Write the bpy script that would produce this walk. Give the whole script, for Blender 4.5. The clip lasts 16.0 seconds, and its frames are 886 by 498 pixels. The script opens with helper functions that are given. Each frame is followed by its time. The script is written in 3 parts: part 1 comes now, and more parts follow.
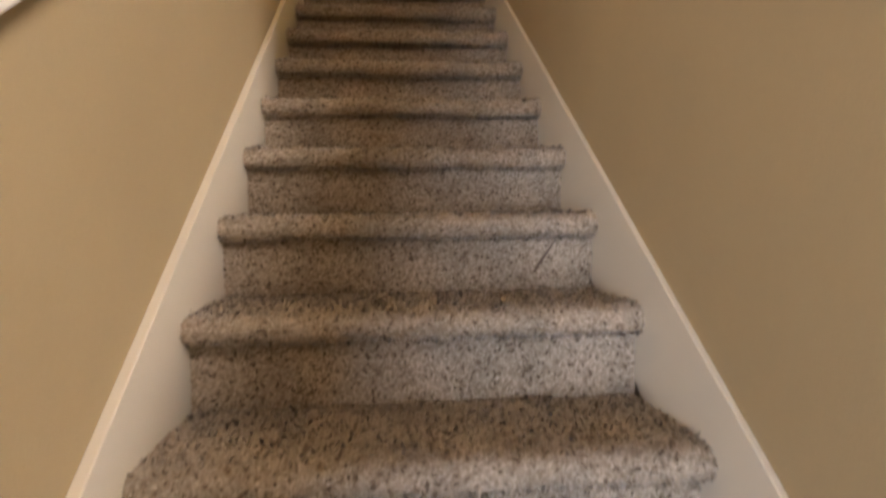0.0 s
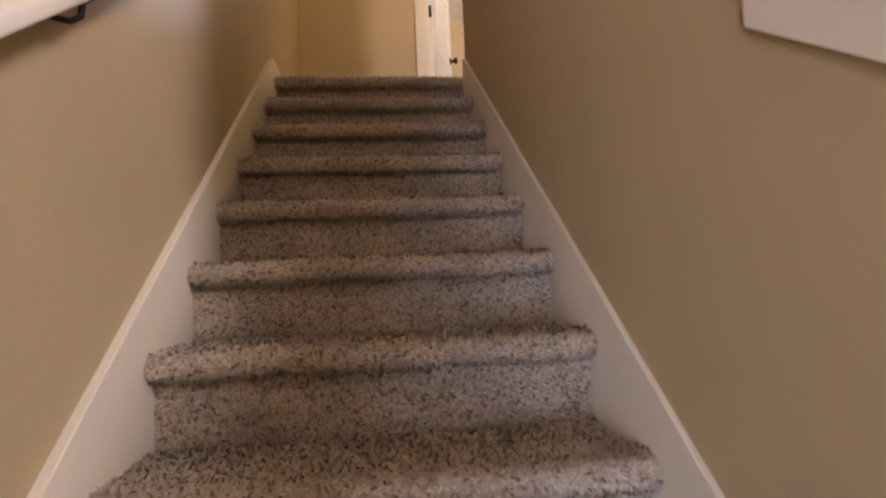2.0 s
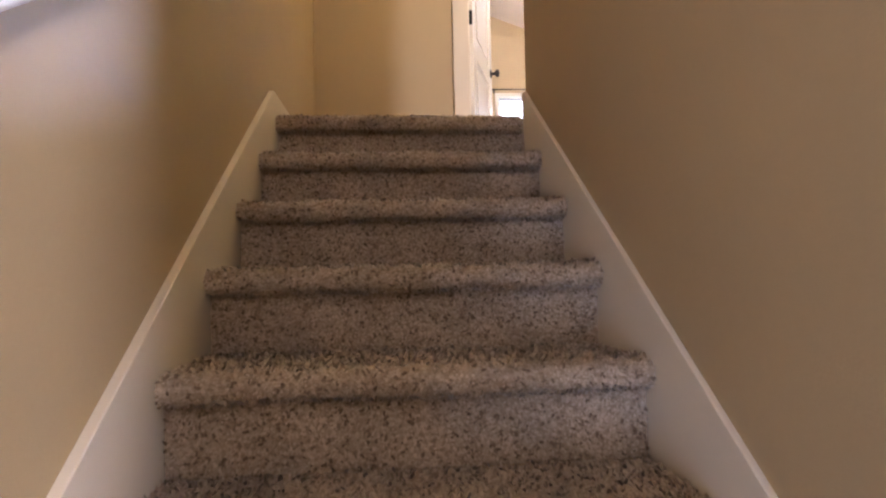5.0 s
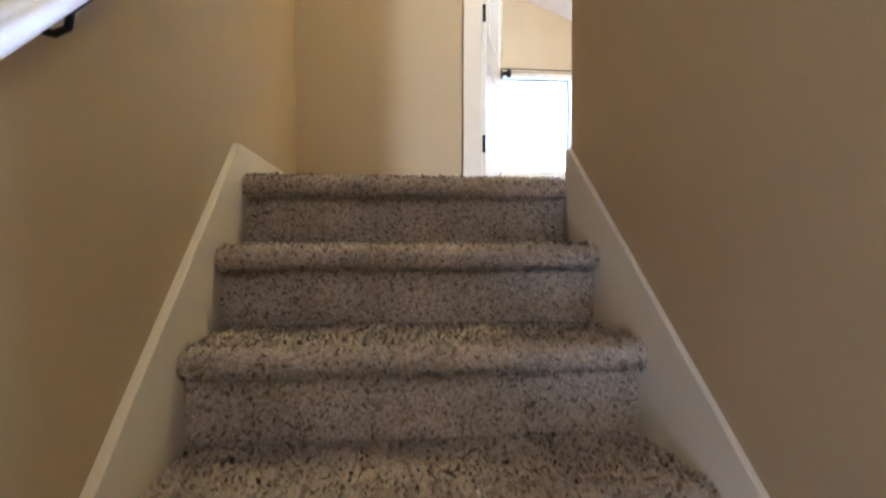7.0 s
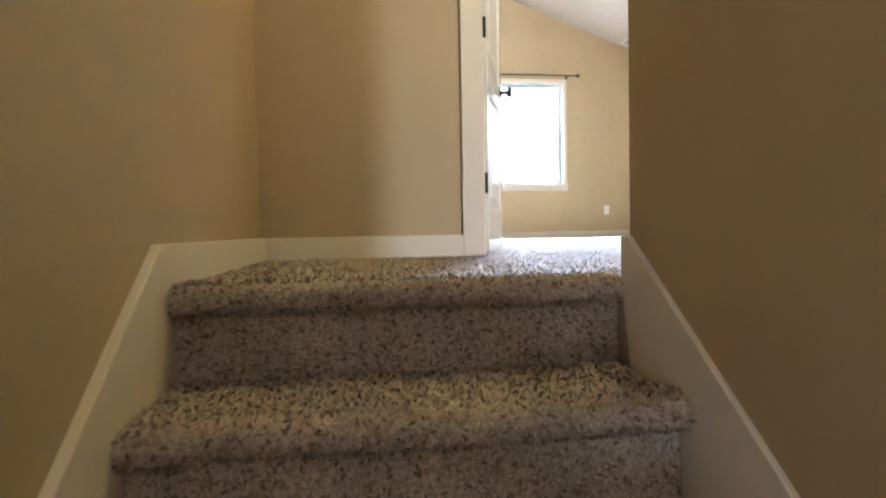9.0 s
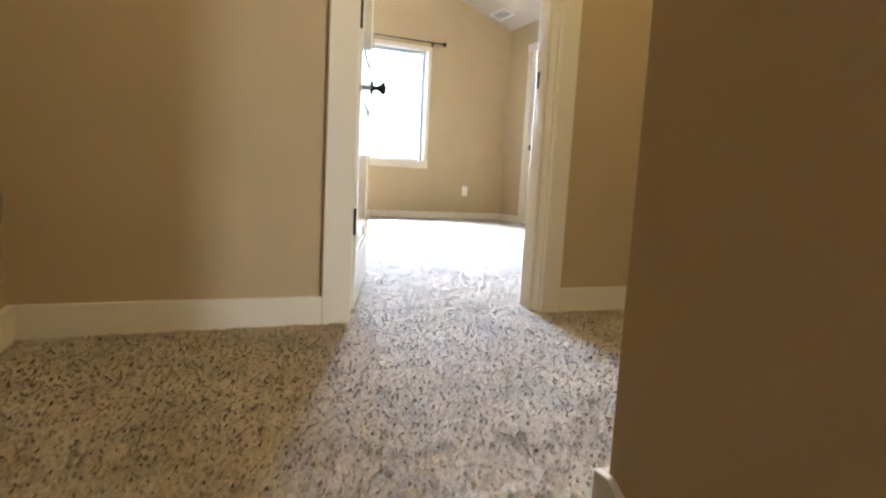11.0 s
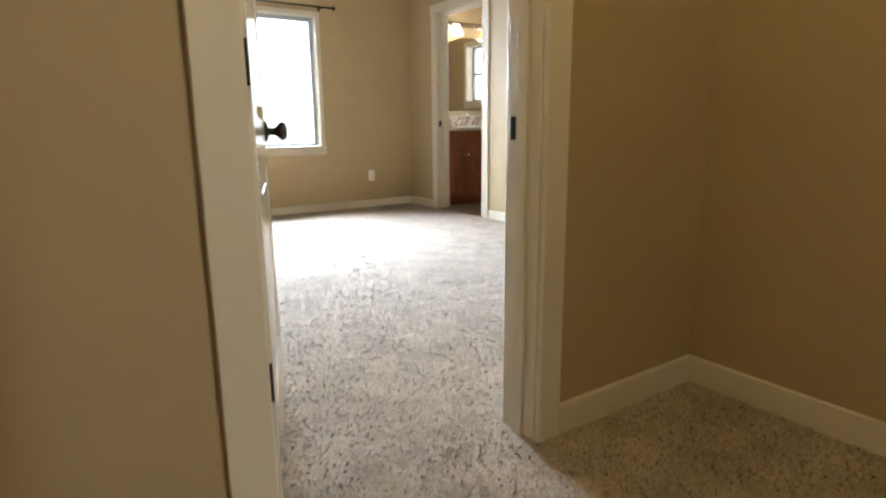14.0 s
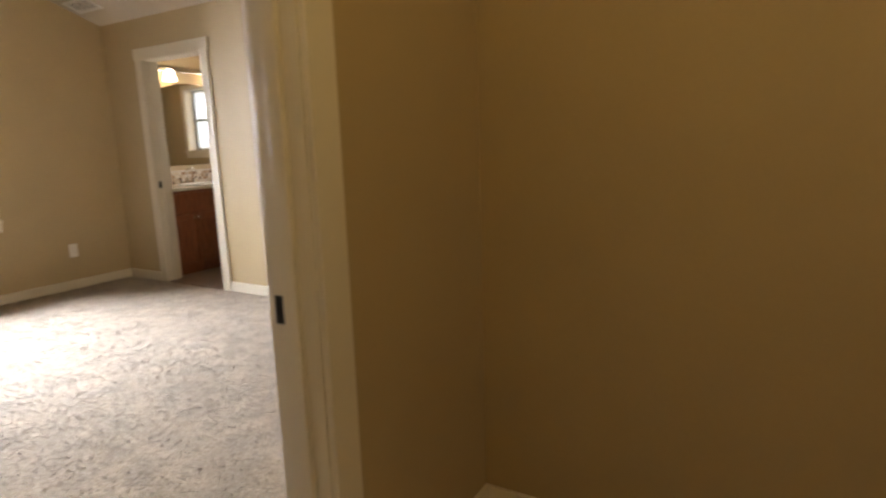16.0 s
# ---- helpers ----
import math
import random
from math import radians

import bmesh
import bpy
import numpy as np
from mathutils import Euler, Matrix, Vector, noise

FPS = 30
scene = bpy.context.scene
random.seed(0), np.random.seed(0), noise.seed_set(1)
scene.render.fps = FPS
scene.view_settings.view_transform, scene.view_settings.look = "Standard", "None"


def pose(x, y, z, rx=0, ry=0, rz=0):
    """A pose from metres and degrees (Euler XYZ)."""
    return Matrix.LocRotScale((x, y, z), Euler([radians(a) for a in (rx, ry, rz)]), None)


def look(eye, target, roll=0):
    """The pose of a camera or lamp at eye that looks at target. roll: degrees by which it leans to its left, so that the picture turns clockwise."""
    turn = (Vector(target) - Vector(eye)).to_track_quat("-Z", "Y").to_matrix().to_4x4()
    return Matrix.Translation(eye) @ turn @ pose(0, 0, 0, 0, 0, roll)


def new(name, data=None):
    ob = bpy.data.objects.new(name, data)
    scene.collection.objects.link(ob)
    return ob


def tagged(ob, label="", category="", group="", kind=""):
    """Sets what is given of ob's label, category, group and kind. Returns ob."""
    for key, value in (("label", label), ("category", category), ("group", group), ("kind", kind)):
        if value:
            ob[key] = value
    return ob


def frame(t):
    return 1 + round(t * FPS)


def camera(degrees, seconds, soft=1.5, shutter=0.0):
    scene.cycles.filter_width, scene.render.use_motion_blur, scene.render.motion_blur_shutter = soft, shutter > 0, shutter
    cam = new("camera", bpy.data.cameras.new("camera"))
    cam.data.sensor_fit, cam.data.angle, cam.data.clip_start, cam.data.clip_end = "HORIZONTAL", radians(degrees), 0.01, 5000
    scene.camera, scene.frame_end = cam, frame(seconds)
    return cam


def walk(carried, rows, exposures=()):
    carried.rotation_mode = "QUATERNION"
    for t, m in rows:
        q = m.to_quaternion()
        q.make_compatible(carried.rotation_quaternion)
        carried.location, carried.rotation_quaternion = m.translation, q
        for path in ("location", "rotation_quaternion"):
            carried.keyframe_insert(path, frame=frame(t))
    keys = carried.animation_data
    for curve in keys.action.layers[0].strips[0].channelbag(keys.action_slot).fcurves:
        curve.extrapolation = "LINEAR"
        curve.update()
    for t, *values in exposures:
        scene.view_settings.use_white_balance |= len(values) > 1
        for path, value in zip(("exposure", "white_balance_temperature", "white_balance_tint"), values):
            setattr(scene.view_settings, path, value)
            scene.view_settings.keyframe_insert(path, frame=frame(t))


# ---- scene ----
cam = camera(74.9, 16.0, soft=2.3, shutter=0.5)
PATH = [
    (0, (0.397, -3.278, -1.366), (0.591, -1.291, -1.482), -0.6),
    (0.5, (0.395, -3.201, -1.275), (0.638, -1.217, -1.212), -0.6),
    (1, (0.443, -3.033, -1.181), (0.708, -1.059, -0.995), -1.9),
    (1.5, (0.484, -2.95, -1.073), (0.708, -0.97, -0.903), -3.0),
    (2, (0.465, -2.816, -1.06), (0.692, -0.833, -0.928), -2.5),
    (2.5, (0.417, -2.691, -0.913), (0.765, -0.723, -0.828), -2.1),
    (3, (0.422, -2.575, -0.887), (0.805, -0.613, -0.837), -2.0),
    (3.5, (0.442, -2.432, -0.754), (0.714, -0.452, -0.668), -1.6),
    (4, (0.437, -2.337, -0.694), (0.617, -0.349, -0.582), -1.4),
    (6.5, (0.434, -1.782, -0.317), (0.59, 0.212, -0.325), -1.1),
    (7, (0.38, -1.661, -0.171), (0.598, 0.327, -0.216), 0.0),
    (7.5, (0.349, -1.6, -0.103), (0.623, 0.381, -0.118), 0.4),
    (8, (0.378, -1.433, -0.037), (0.626, 0.552, -0.027), -0.6),
    (8.5, (0.383, -1.333, 0.091), (0.613, 0.654, 0.071), -1.1),
    (9, (0.372, -1.171, 0.1), (0.653, 0.809, 0.038), -1.0),
    (11.5, (0.436, -0.482, 0.521), (1.317, 1.293, 0.254), 2.2),
    (12, (0.458, -0.372, 0.531), (1.363, 1.389, 0.25), 0.4),
    (12.5, (0.498, -0.211, 0.677), (1.355, 1.568, 0.361), 0.1),
    (13, (0.464, -0.072, 0.719), (1.321, 1.7, 0.361), 0.0),
    (13.5, (0.487, 0.005, 0.832), (1.485, 1.692, 0.432), 0.5),
    (14, (0.583, 0.121, 0.857), (1.671, 1.746, 0.439), -0.6),
    (14.5, (0.646, 0.196, 0.994), (1.793, 1.789, 0.61), -0.1),
    (15, (0.711, 0.293, 1.017), (2.058, 1.731, 0.673), -1.2),
    (15.5, (0.704, 0.398, 1.143), (2.273, 1.589, 0.794), -1.4),
    (16, (0.791, 0.431, 1.175), (2.482, 1.433, 0.809), -1.9),
]
EXPOSURES = [(0, -0.22, 6850, 22), (1.5, -0.36, 6350, 31), (4.2, -0.22, 6100, 34), (6.5, 0.36, 4900, 19), (7.5, 0.1, 4750, 15), (9.2, -0.18, 5250, 12), (11.3, -0.48, 5550, 11), (12.5, -0.76, 5850, 11), (14.2, -1.36, 6150, 10), (16, -1.73, 6950, 17)]
walk(cam, [(t, look(eye, target, roll)) for t, eye, target, roll in PATH], EXPOSURES)


# ---- light ----
world = bpy.data.worlds.new("sky_world")
scene.world = world
world.use_nodes = True
wn = world.node_tree.nodes
sky = wn.new("ShaderNodeTexSky")
sky.sky_type = "NISHITA"
sky.sun_disc = False
sky.sun_elevation = radians(38)
sky.sun_rotation = radians(200)
world.node_tree.links.new(sky.outputs[0], wn["Background"].inputs[0])
wn["Background"].inputs[1].default_value = 0.12


def window_light(name, eye, target, sx, sy, watts, color=(1, 1, 1)):
    """Sky light that enters by one window opening."""
    d = bpy.data.lights.new(name, "AREA")
    d.shape, d.size, d.size_y, d.energy, d.color = "RECTANGLE", sx, sy, watts, color
    ob = new(name, d)
    ob.matrix_world = look(eye, target)
    return ob


sun_data = bpy.data.lights.new("sun", "SUN")
sun_data.energy, sun_data.angle, sun_data.color = 1.0, radians(12), (1, 0.95, 0.88)
sun_ob = new("sun", sun_data)
sun_ob.matrix_world = look((-8, -20, 20), (0, 0, 0))

window_light("bedroom_sky", (2.62, 6.75, 1.75), (2.3, 4.7, 1.05), 1.5, 1.4, 4250, (0.76, 0.87, 1.0))
window_light("great_room_sky", (3.72, -5.0, 0.68), (0.6, -1.0, 0.4), 1.0, 1.1, 290, (0.97, 0.96, 0.92))
window_light("entry_sky", (-0.70, -5.65, -1.60), (0.55, -2.3, -1.7), 0.60, 1.3, 112, (0.64, 0.80, 1.0))
window_light("great_room_high_sky", (0.55, -5.65, 2.35), (0.5, -1.0, -0.4), 1.6, 0.9, 18, (1.0, 0.88, 0.68))
window_light("bath_sky", (5.55, 5.30, 1.5), (0, 5.30, 1.1), 0.5, 0.56, 75, (0.92, 0.96, 1.0))


# ---- materials ----
def material(name, color, rough=0.6, metal=0.0, var=0.06, scale=8.0, bump=0.0, bump_scale=200.0, fine=0.03, coat=0.0, spec=0.5):
    """Painted or plain stuff: a colour that drifts at two scales, and a fine relief."""
    m = bpy.data.materials.new(name)
    m.use_nodes = True
    n, l = m.node_tree.nodes, m.node_tree.links
    b = n["Principled BSDF"]
    b.inputs["Roughness"].default_value = rough
    b.inputs["Metallic"].default_value = metal
    b.inputs["Coat Weight"].default_value = coat
    b.inputs["Specular IOR Level"].default_value = spec
    co = n.new("ShaderNodeTexCoord")
    big = n.new("ShaderNodeTexNoise")
    big.inputs["Scale"].default_value = scale
    big.inputs["Detail"].default_value = 4
    small = n.new("ShaderNodeTexNoise")
    small.inputs["Scale"].default_value = scale * 25
    add = n.new("ShaderNodeMath")
    add.operation = "MULTIPLY_ADD"
    add.inputs[1].default_value = fine / max(var, 1e-4)
    ramp = n.new("ShaderNodeMapRange")
    ramp.inputs["From Min"].default_value, ramp.inputs["From Max"].default_value = 0.3, 1.2
    ramp.inputs["To Min"].default_value, ramp.inputs["To Max"].default_value = 1 - var, 1 + var
    mul = n.new("ShaderNodeVectorMath")
    mul.operation = "SCALE"
    mul.inputs[0].default_value = color
    for tex in (big, small):
        l.new(co.outputs["Object"], tex.inputs["Vector"])
    l.new(small.outputs["Fac"], add.inputs[0])
    l.new(big.outputs["Fac"], add.inputs[2])
    l.new(add.outputs[0], ramp.inputs["Value"])
    l.new(ramp.outputs[0], mul.inputs["Scale"])
    l.new(mul.outputs[0], b.inputs["Base Color"])
    if bump:
        t = n.new("ShaderNodeTexNoise")
        t.inputs["Scale"].default_value = bump_scale
        t.inputs["Detail"].default_value = 3
        bp = n.new("ShaderNodeBump")
        bp.inputs["Strength"].default_value = bump
        bp.inputs["Distance"].default_value = 0.002
        l.new(co.outputs["Object"], t.inputs["Vector"])
        l.new(t.outputs["Fac"], bp.inputs["Height"])
        l.new(bp.outputs[0], b.inputs["Normal"])
    return m


def carpet_material(name, tones, tuft):
    """Frieze carpet: every tuft takes one of the yarn's tones, drifting a little from patch to patch."""
    m = bpy.data.materials.new(name)
    m.use_nodes = True
    n, l = m.node_tree.nodes, m.node_tree.links
    b = n["Principled BSDF"]
    b.inputs["Roughness"].default_value = 0.95
    b.inputs["Specular IOR Level"].default_value = 0.15
    b.inputs["Sheen Weight"].default_value = 0.3
    b.inputs["Sheen Roughness"].default_value = 0.45
    ramp = n.new("ShaderNodeValToRGB")
    ramp.color_ramp.interpolation = "LINEAR"
    el = ramp.color_ramp.elements
    for i, (p, c) in enumerate(tones):
        e = el[i] if i < 2 else el.new(p)
        e.position, e.color = p, (*c, 1)
    co = n.new("ShaderNodeTexCoord")
    if tuft:
        geo = n.new("ShaderNodeNewGeometry")
        l.new(geo.outputs["Random Per Island"], ramp.inputs[0])
    else:
        vor = n.new("ShaderNodeTexVoronoi")
        vor.inputs["Scale"].default_value = 190
        sep = n.new("ShaderNodeSeparateColor")
        l.new(co.outputs["Object"], vor.inputs["Vector"])
        l.new(vor.outputs["Color"], sep.inputs[0])
        l.new(sep.outputs[0], ramp.inputs[0])
    big = n.new("ShaderNodeTexNoise")
    big.inputs["Scale"].default_value = 6.5
    big.inputs["Detail"].default_value = 3
    mr = n.new("ShaderNodeMapRange")
    mr.inputs["From Min"].default_value, mr.inputs["From Max"].default_value = 0.3, 0.7
    mr.inputs["To Min"].default_value, mr.inputs["To Max"].default_value = 0.80, 1.13
    mul = n.new("ShaderNodeVectorMath")
    mul.operation = "SCALE"
    l.new(co.outputs["Object"], big.inputs["Vector"])
    l.new(big.outputs["Fac"], mr.inputs["Value"])
    l.new(ramp.outputs[0], mul.inputs[0])
    l.new(mr.outputs[0], mul.inputs["Scale"])
    l.new(mul.outputs[0], b.inputs["Base Color"])
    if tuft:
        tr = n.new("ShaderNodeBsdfTranslucent")
        mix = n.new("ShaderNodeMixShader")
        mix.inputs[0].default_value = 0.12
        l.new(mul.outputs[0], tr.inputs["Color"])
        l.new(b.outputs[0], mix.inputs[1])
        l.new(tr.outputs[0], mix.inputs[2])
        l.new(mix.outputs[0], n["Material Output"].inputs["Surface"])
    return m


def wood_material(name, dark, light, rough=0.35):
    m = bpy.data.materials.new(name)
    m.use_nodes = True
    n, l = m.node_tree.nodes, m.node_tree.links
    b = n["Principled BSDF"]
    b.inputs["Roughness"].default_value = rough
    co = n.new("ShaderNodeTexCoord")
    mp = n.new("ShaderNodeMapping")
    mp.inputs["Scale"].default_value = (30, 30, 2.5)
    t = n.new("ShaderNodeTexNoise")
    t.inputs["Scale"].default_value = 3
    t.inputs["Detail"].default_value = 6
    ramp = n.new("ShaderNodeValToRGB")
    ramp.color_ramp.elements[0].position, ramp.color_ramp.elements[1].position = 0.3, 0.72
    ramp.color_ramp.elements[0].color, ramp.color_ramp.elements[1].color = (*dark, 1), (*light, 1)
    l.new(co.outputs["Object"], mp.inputs[0])
    l.new(mp.outputs[0], t.inputs["Vector"])
    l.new(t.outputs["Fac"], ramp.inputs[0])
    l.new(ramp.outputs[0], b.inputs["Base Color"])
    return m


def glass_material(name):
    m = bpy.data.materials.new(name)
    m.use_nodes = True
    b = m.node_tree.nodes["Principled BSDF"]
    b.inputs["Base Color"].default_value = (0.97, 0.99, 0.98, 1)
    b.inputs["Roughness"].default_value = 0.0
    b.inputs["Transmission Weight"].default_value = 1.0
    b.inputs["IOR"].default_value = 1.1
    return m


def glow_material(name, color, strength):
    m = bpy.data.materials.new(name)
    m.use_nodes = True
    b = m.node_tree.nodes["Principled BSDF"]
    b.inputs["Base Color"].default_value = (0.9, 0.88, 0.82, 1)
    b.inputs["Emission Color"].default_value = (*color, 1)
    b.inputs["Emission Strength"].default_value = strength
    return m


def random_tiles_material(name):
    """Small mosaic stones: each piece takes its own tone."""
    m = bpy.data.materials.new(name)
    m.use_nodes = True
    n, l = m.node_tree.nodes, m.node_tree.links
    b = n["Principled BSDF"]
    b.inputs["Roughness"].default_value = 0.25
    info = n.new("ShaderNodeObjectInfo")
    ramp = n.new("ShaderNodeValToRGB")
    ramp.color_ramp.interpolation = "CONSTANT"
    el = ramp.color_ramp.elements
    el[0].position, el[0].color = 0.0, (0.62, 0.52, 0.38, 1)
    el[1].position, el[1].color = 0.3, (0.34, 0.20, 0.11, 1)
    for p, c in ((0.5, (0.72, 0.66, 0.55)), (0.75, (0.16, 0.09, 0.06)), (0.88, (0.48, 0.36, 0.24))):
        e = el.new(p)
        e.color = (*c, 1)
    l.new(info.outputs["Random"], ramp.inputs[0])
    l.new(ramp.outputs[0], b.inputs["Base Color"])
    return m


YARN = ((0.0, (0.305, 0.236, 0.166)), (0.15, (0.385, 0.306, 0.224)), (0.40, (0.465, 0.380, 0.286)), (0.7, (0.540, 0.450, 0.348)), (1.0, (0.640, 0.546, 0.436)))
FLECK = ((0.0, (0.150, 0.111, 0.078)), (0.5, (0.225, 0.172, 0.123)), (1.0, (0.31, 0.246, 0.182)))
carpet_tuft = carpet_material("carpet_tuft", YARN, True)
carpet_fleck = carpet_material("carpet_fleck", FLECK, True)
# Yarn tones a tenth darker: painted-in shade for the gaps between tufts.
GAP_SHADE = [(p, tuple(0.9 * v for v in c)) for p, c in YARN]
carpet_base = carpet_material("carpet_base", GAP_SHADE, False)
tan_paint = material("tan_wall_paint", (0.426, 0.323, 0.178), 0.62, var=0.06, scale=3.0, bump=0.28, bump_scale=190, fine=0.02)
white_trim = material("white_trim_paint", (0.685, 0.615, 0.495), 0.5, var=0.03, scale=5, bump=0.015, bump_scale=140, fine=0.01)
door_paint = material("door_gloss_paint", (0.76, 0.72, 0.64), 0.13, var=0.02, scale=5, bump=0.06, bump_scale=60, fine=0.01)
ceiling_paint = material("cream_ceiling_paint", (0.60, 0.53, 0.43), 0.8, var=0.04, scale=6, bump=0.6, bump_scale=140)
bronze = material("oil_rubbed_bronze", (0.014, 0.012, 0.011), 0.5, metal=0.0, var=0.2, scale=40, spec=0.25)
vinyl = material("grey_vinyl_frame", (0.42, 0.45, 0.47), 0.4, var=0.03)
plastic = material("white_plastic", (0.8, 0.78, 0.74), 0.35, var=0.02)
dark_slot = material("dark_slot", (0.03, 0.03, 0.03), 0.7)
chrome = material("brushed_nickel", (0.72, 0.70, 0.66), 0.2, metal=1.0, var=0.04)
stone = material("cream_stone_counter", (0.62, 0.55, 0.45), 0.2, var=0.2, scale=40, fine=0.1)
porcelain = material("white_porcelain", (0.86, 0.85, 0.82), 0.1, var=0.01)
cherry = wood_material("cherry_wood", (0.13, 0.038, 0.016), (0.28, 0.10, 0.042))
grout = material("mosaic_grout", (0.55, 0.50, 0.42), 0.8)
bath_tile = material("brown_floor_tile", (0.25, 0.17, 0.11), 0.35, var=0.2, scale=10)
mosaic = random_tiles_material("mosaic_stone")
glass = glass_material("window_glass")
mirror_mat = material("mirror_silver", (0.92, 0.93, 0.93), 0.0, metal=1.0, var=0.0, fine=0.0)
lamp_glow = glow_material("lit_glass_shade", (1.0, 0.80, 0.52), 55)
grass = material("lawn_grass", (0.06, 0.10, 0.03), 0.9, var=0.4, scale=0.5, fine=0.2)


# ---- mesh helpers ----
def link_mesh(name, bm, mat, parent=None, label="", smooth=False):
    me = bpy.data.meshes.new(name)
    bmesh.ops.recalc_face_normals(bm, faces=bm.faces)
    bm.to_mesh(me)
    bm.free()
    for mm in mat if isinstance(mat, (list, tuple)) else (mat,):
        me.materials.append(mm)
    if smooth:
        me.polygons.foreach_set("use_smooth", [True] * len(me.polygons))
    ob = new(name, me)
    if parent:
        ob.parent = parent
    if label:
        ob["label"] = label
    return ob


def part(name, bm, mat, parent, label="", smooth=False):
    return link_mesh(name, bm, mat, parent, label, smooth)


def thing(name, label, category, group="", kind="", at=(0, 0, 0, 0, 0, 0)):
    ob = new(name)
    ob.matrix_world = pose(*at)
    return tagged(ob, label, category, group, kind)


def box(bm, x0, x1, y0, y1, z0, z1, bevel=0.0, seg=2):
    g = bmesh.ops.create_cube(bm, size=1)["verts"]
    for v in g:
        v.co = Vector(((x0 + x1) / 2 + v.co.x * (x1 - x0), (y0 + y1) / 2 + v.co.y * (y1 - y0), (z0 + z1) / 2 + v.co.z * (z1 - z0)))
    if bevel:
        es = list({e for v in g for e in v.link_edges})
        bmesh.ops.bevel(bm, geom=es, offset=bevel, segments=seg, affect="EDGES", profile=0.5)
    return bm


def boxes(*rows, bevel=0.0):
    bm = bmesh.new()
    for r in rows:
        box(bm, *r, bevel=bevel)
    return bm


def prism_x(poly, x0, x1, bevel=0.0):
    """A slab from a y,z outline, thick from x0 to x1."""
    bm = bmesh.new()
    a = [bm.verts.new((x0, y, z)) for y, z in poly]
    b = [bm.verts.new((x1, y, z)) for y, z in poly]
    bm.faces.new(a)
    bm.faces.new(b[::-1])
    k = len(poly)
    for i in range(k):
        bm.faces.new((a[i], b[i], b[(i + 1) % k], a[(i + 1) % k]))
    if bevel:
        bmesh.ops.bevel(bm, geom=list(bm.edges), offset=bevel, segments=2, affect="EDGES", profile=0.5)
    return bm


def prism_y(poly, y0, y1):
    bm = prism_x([(x, z) for x, z in poly], y0, y1)
    for v in bm.verts:
        v.co = Vector((v.co.y, v.co.x, v.co.z))
    return bm


def lathe(profile, seg=20, axis="z"):
    """A turned body from (radius, height) rows."""
    bm = bmesh.new()
    rings = []
    for r, h in profile:
        ring = []
        for i in range(seg):
            a = 2 * math.pi * i / seg
            p = (r * math.cos(a), r * math.sin(a), h)
            ring.append(bm.verts.new(p if axis == "z" else (h, p[0], p[1]) if axis == "x" else (p[0], h, p[1])))
        rings.append(ring)
    for a, b in zip(rings, rings[1:]):
        for i in range(seg):
            bm.faces.new((a[i], a[(i + 1) % seg], b[(i + 1) % seg], b[i]))
    bm.faces.new(rings[0])
    bm.faces.new(rings[-1])
    return bm


def tube(path, radius, seg=10):
    bm = bmesh.new()
    rings = []
    pts = [Vector(p) for p in path]
    for i, p in enumerate(pts):
        d = (pts[min(i + 1, len(pts) - 1)] - pts[max(i - 1, 0)]).normalized()
        u = d.orthogonal().normalized()
        if i:
            u = (prev - d * prev.dot(d)).normalized()
        prev = u
        w = d.cross(u)
        r = radius[i] if isinstance(radius, (list, tuple)) else radius
        rings.append([bm.verts.new(p + r * (math.cos(2 * math.pi * k / seg) * u + math.sin(2 * math.pi * k / seg) * w)) for k in range(seg)])
    for a, b in zip(rings, rings[1:]):
        for k in range(seg):
            bm.faces.new((a[k], a[(k + 1) % seg], b[(k + 1) % seg], b[k]))
    bm.faces.new(rings[0])
    bm.faces.new(rings[-1])
    return bm


def moved(bm, m):
    bmesh.ops.transform(bm, matrix=m, verts=bm.verts)
    return bm


# ---- plan ----
RISE, GOING, STEPS, WIDE = 0.195, 0.267, 14, 0.928
LOW = -RISE * STEPS
SLOPE = RISE / GOING
FOOT = -GOING * (STEPS - 1) - 0.02
WALL_L, WALL_R = -0.02, 0.941
CORNER = -0.004
HALL_Y, HALL_X = 1.20, 2.315
FAR, SIDE = 5.81, 3.97
OPEN_Y = -2.17
GX0, GX1, GY, GTOP = -2.8, 3.6, -5.6, 3.2
HALL_LAMP = (1.20, 0.36)
VENT_X, VENT_Y, RAIL_Z = 3.70, 5.56, 0.829


def roof(x):
    return 2.286 - 0.3675 * (x - SIDE) if x > 1.2 else 3.304 - 0.3675 * (1.2 - x)


# ---- structure ----
def structure(name, bm, mat, label, category):
    return tagged(link_mesh(name, bm, mat), label, category, kind="structure")


structure("wall_stair_left", boxes((WALL_L - 0.12, WALL_L, -3.60, HALL_Y + 0.12, LOW - 0.1, 2.5)), tan_paint, "tan painted stair wall with a white handrail on it", "wall")
structure("wall_stair_right", boxes((WALL_R, WALL_R + 0.12, OPEN_Y, CORNER, LOW - 0.1, 1.05)), tan_paint, "tan painted half wall between stairs and hall", "wall")
CAP = 0.64
kz = lambda y: -0.66 - 0.03 + CAP * (y - OPEN_Y)
structure("wall_knee", prism_x([(-3.6, LOW - 0.1), (OPEN_Y, LOW - 0.1), (OPEN_Y, kz(OPEN_Y)), (-3.6, kz(-3.6))], WALL_R, WALL_R + 0.12), tan_paint, "low tan knee wall beside the lower steps", "wall")

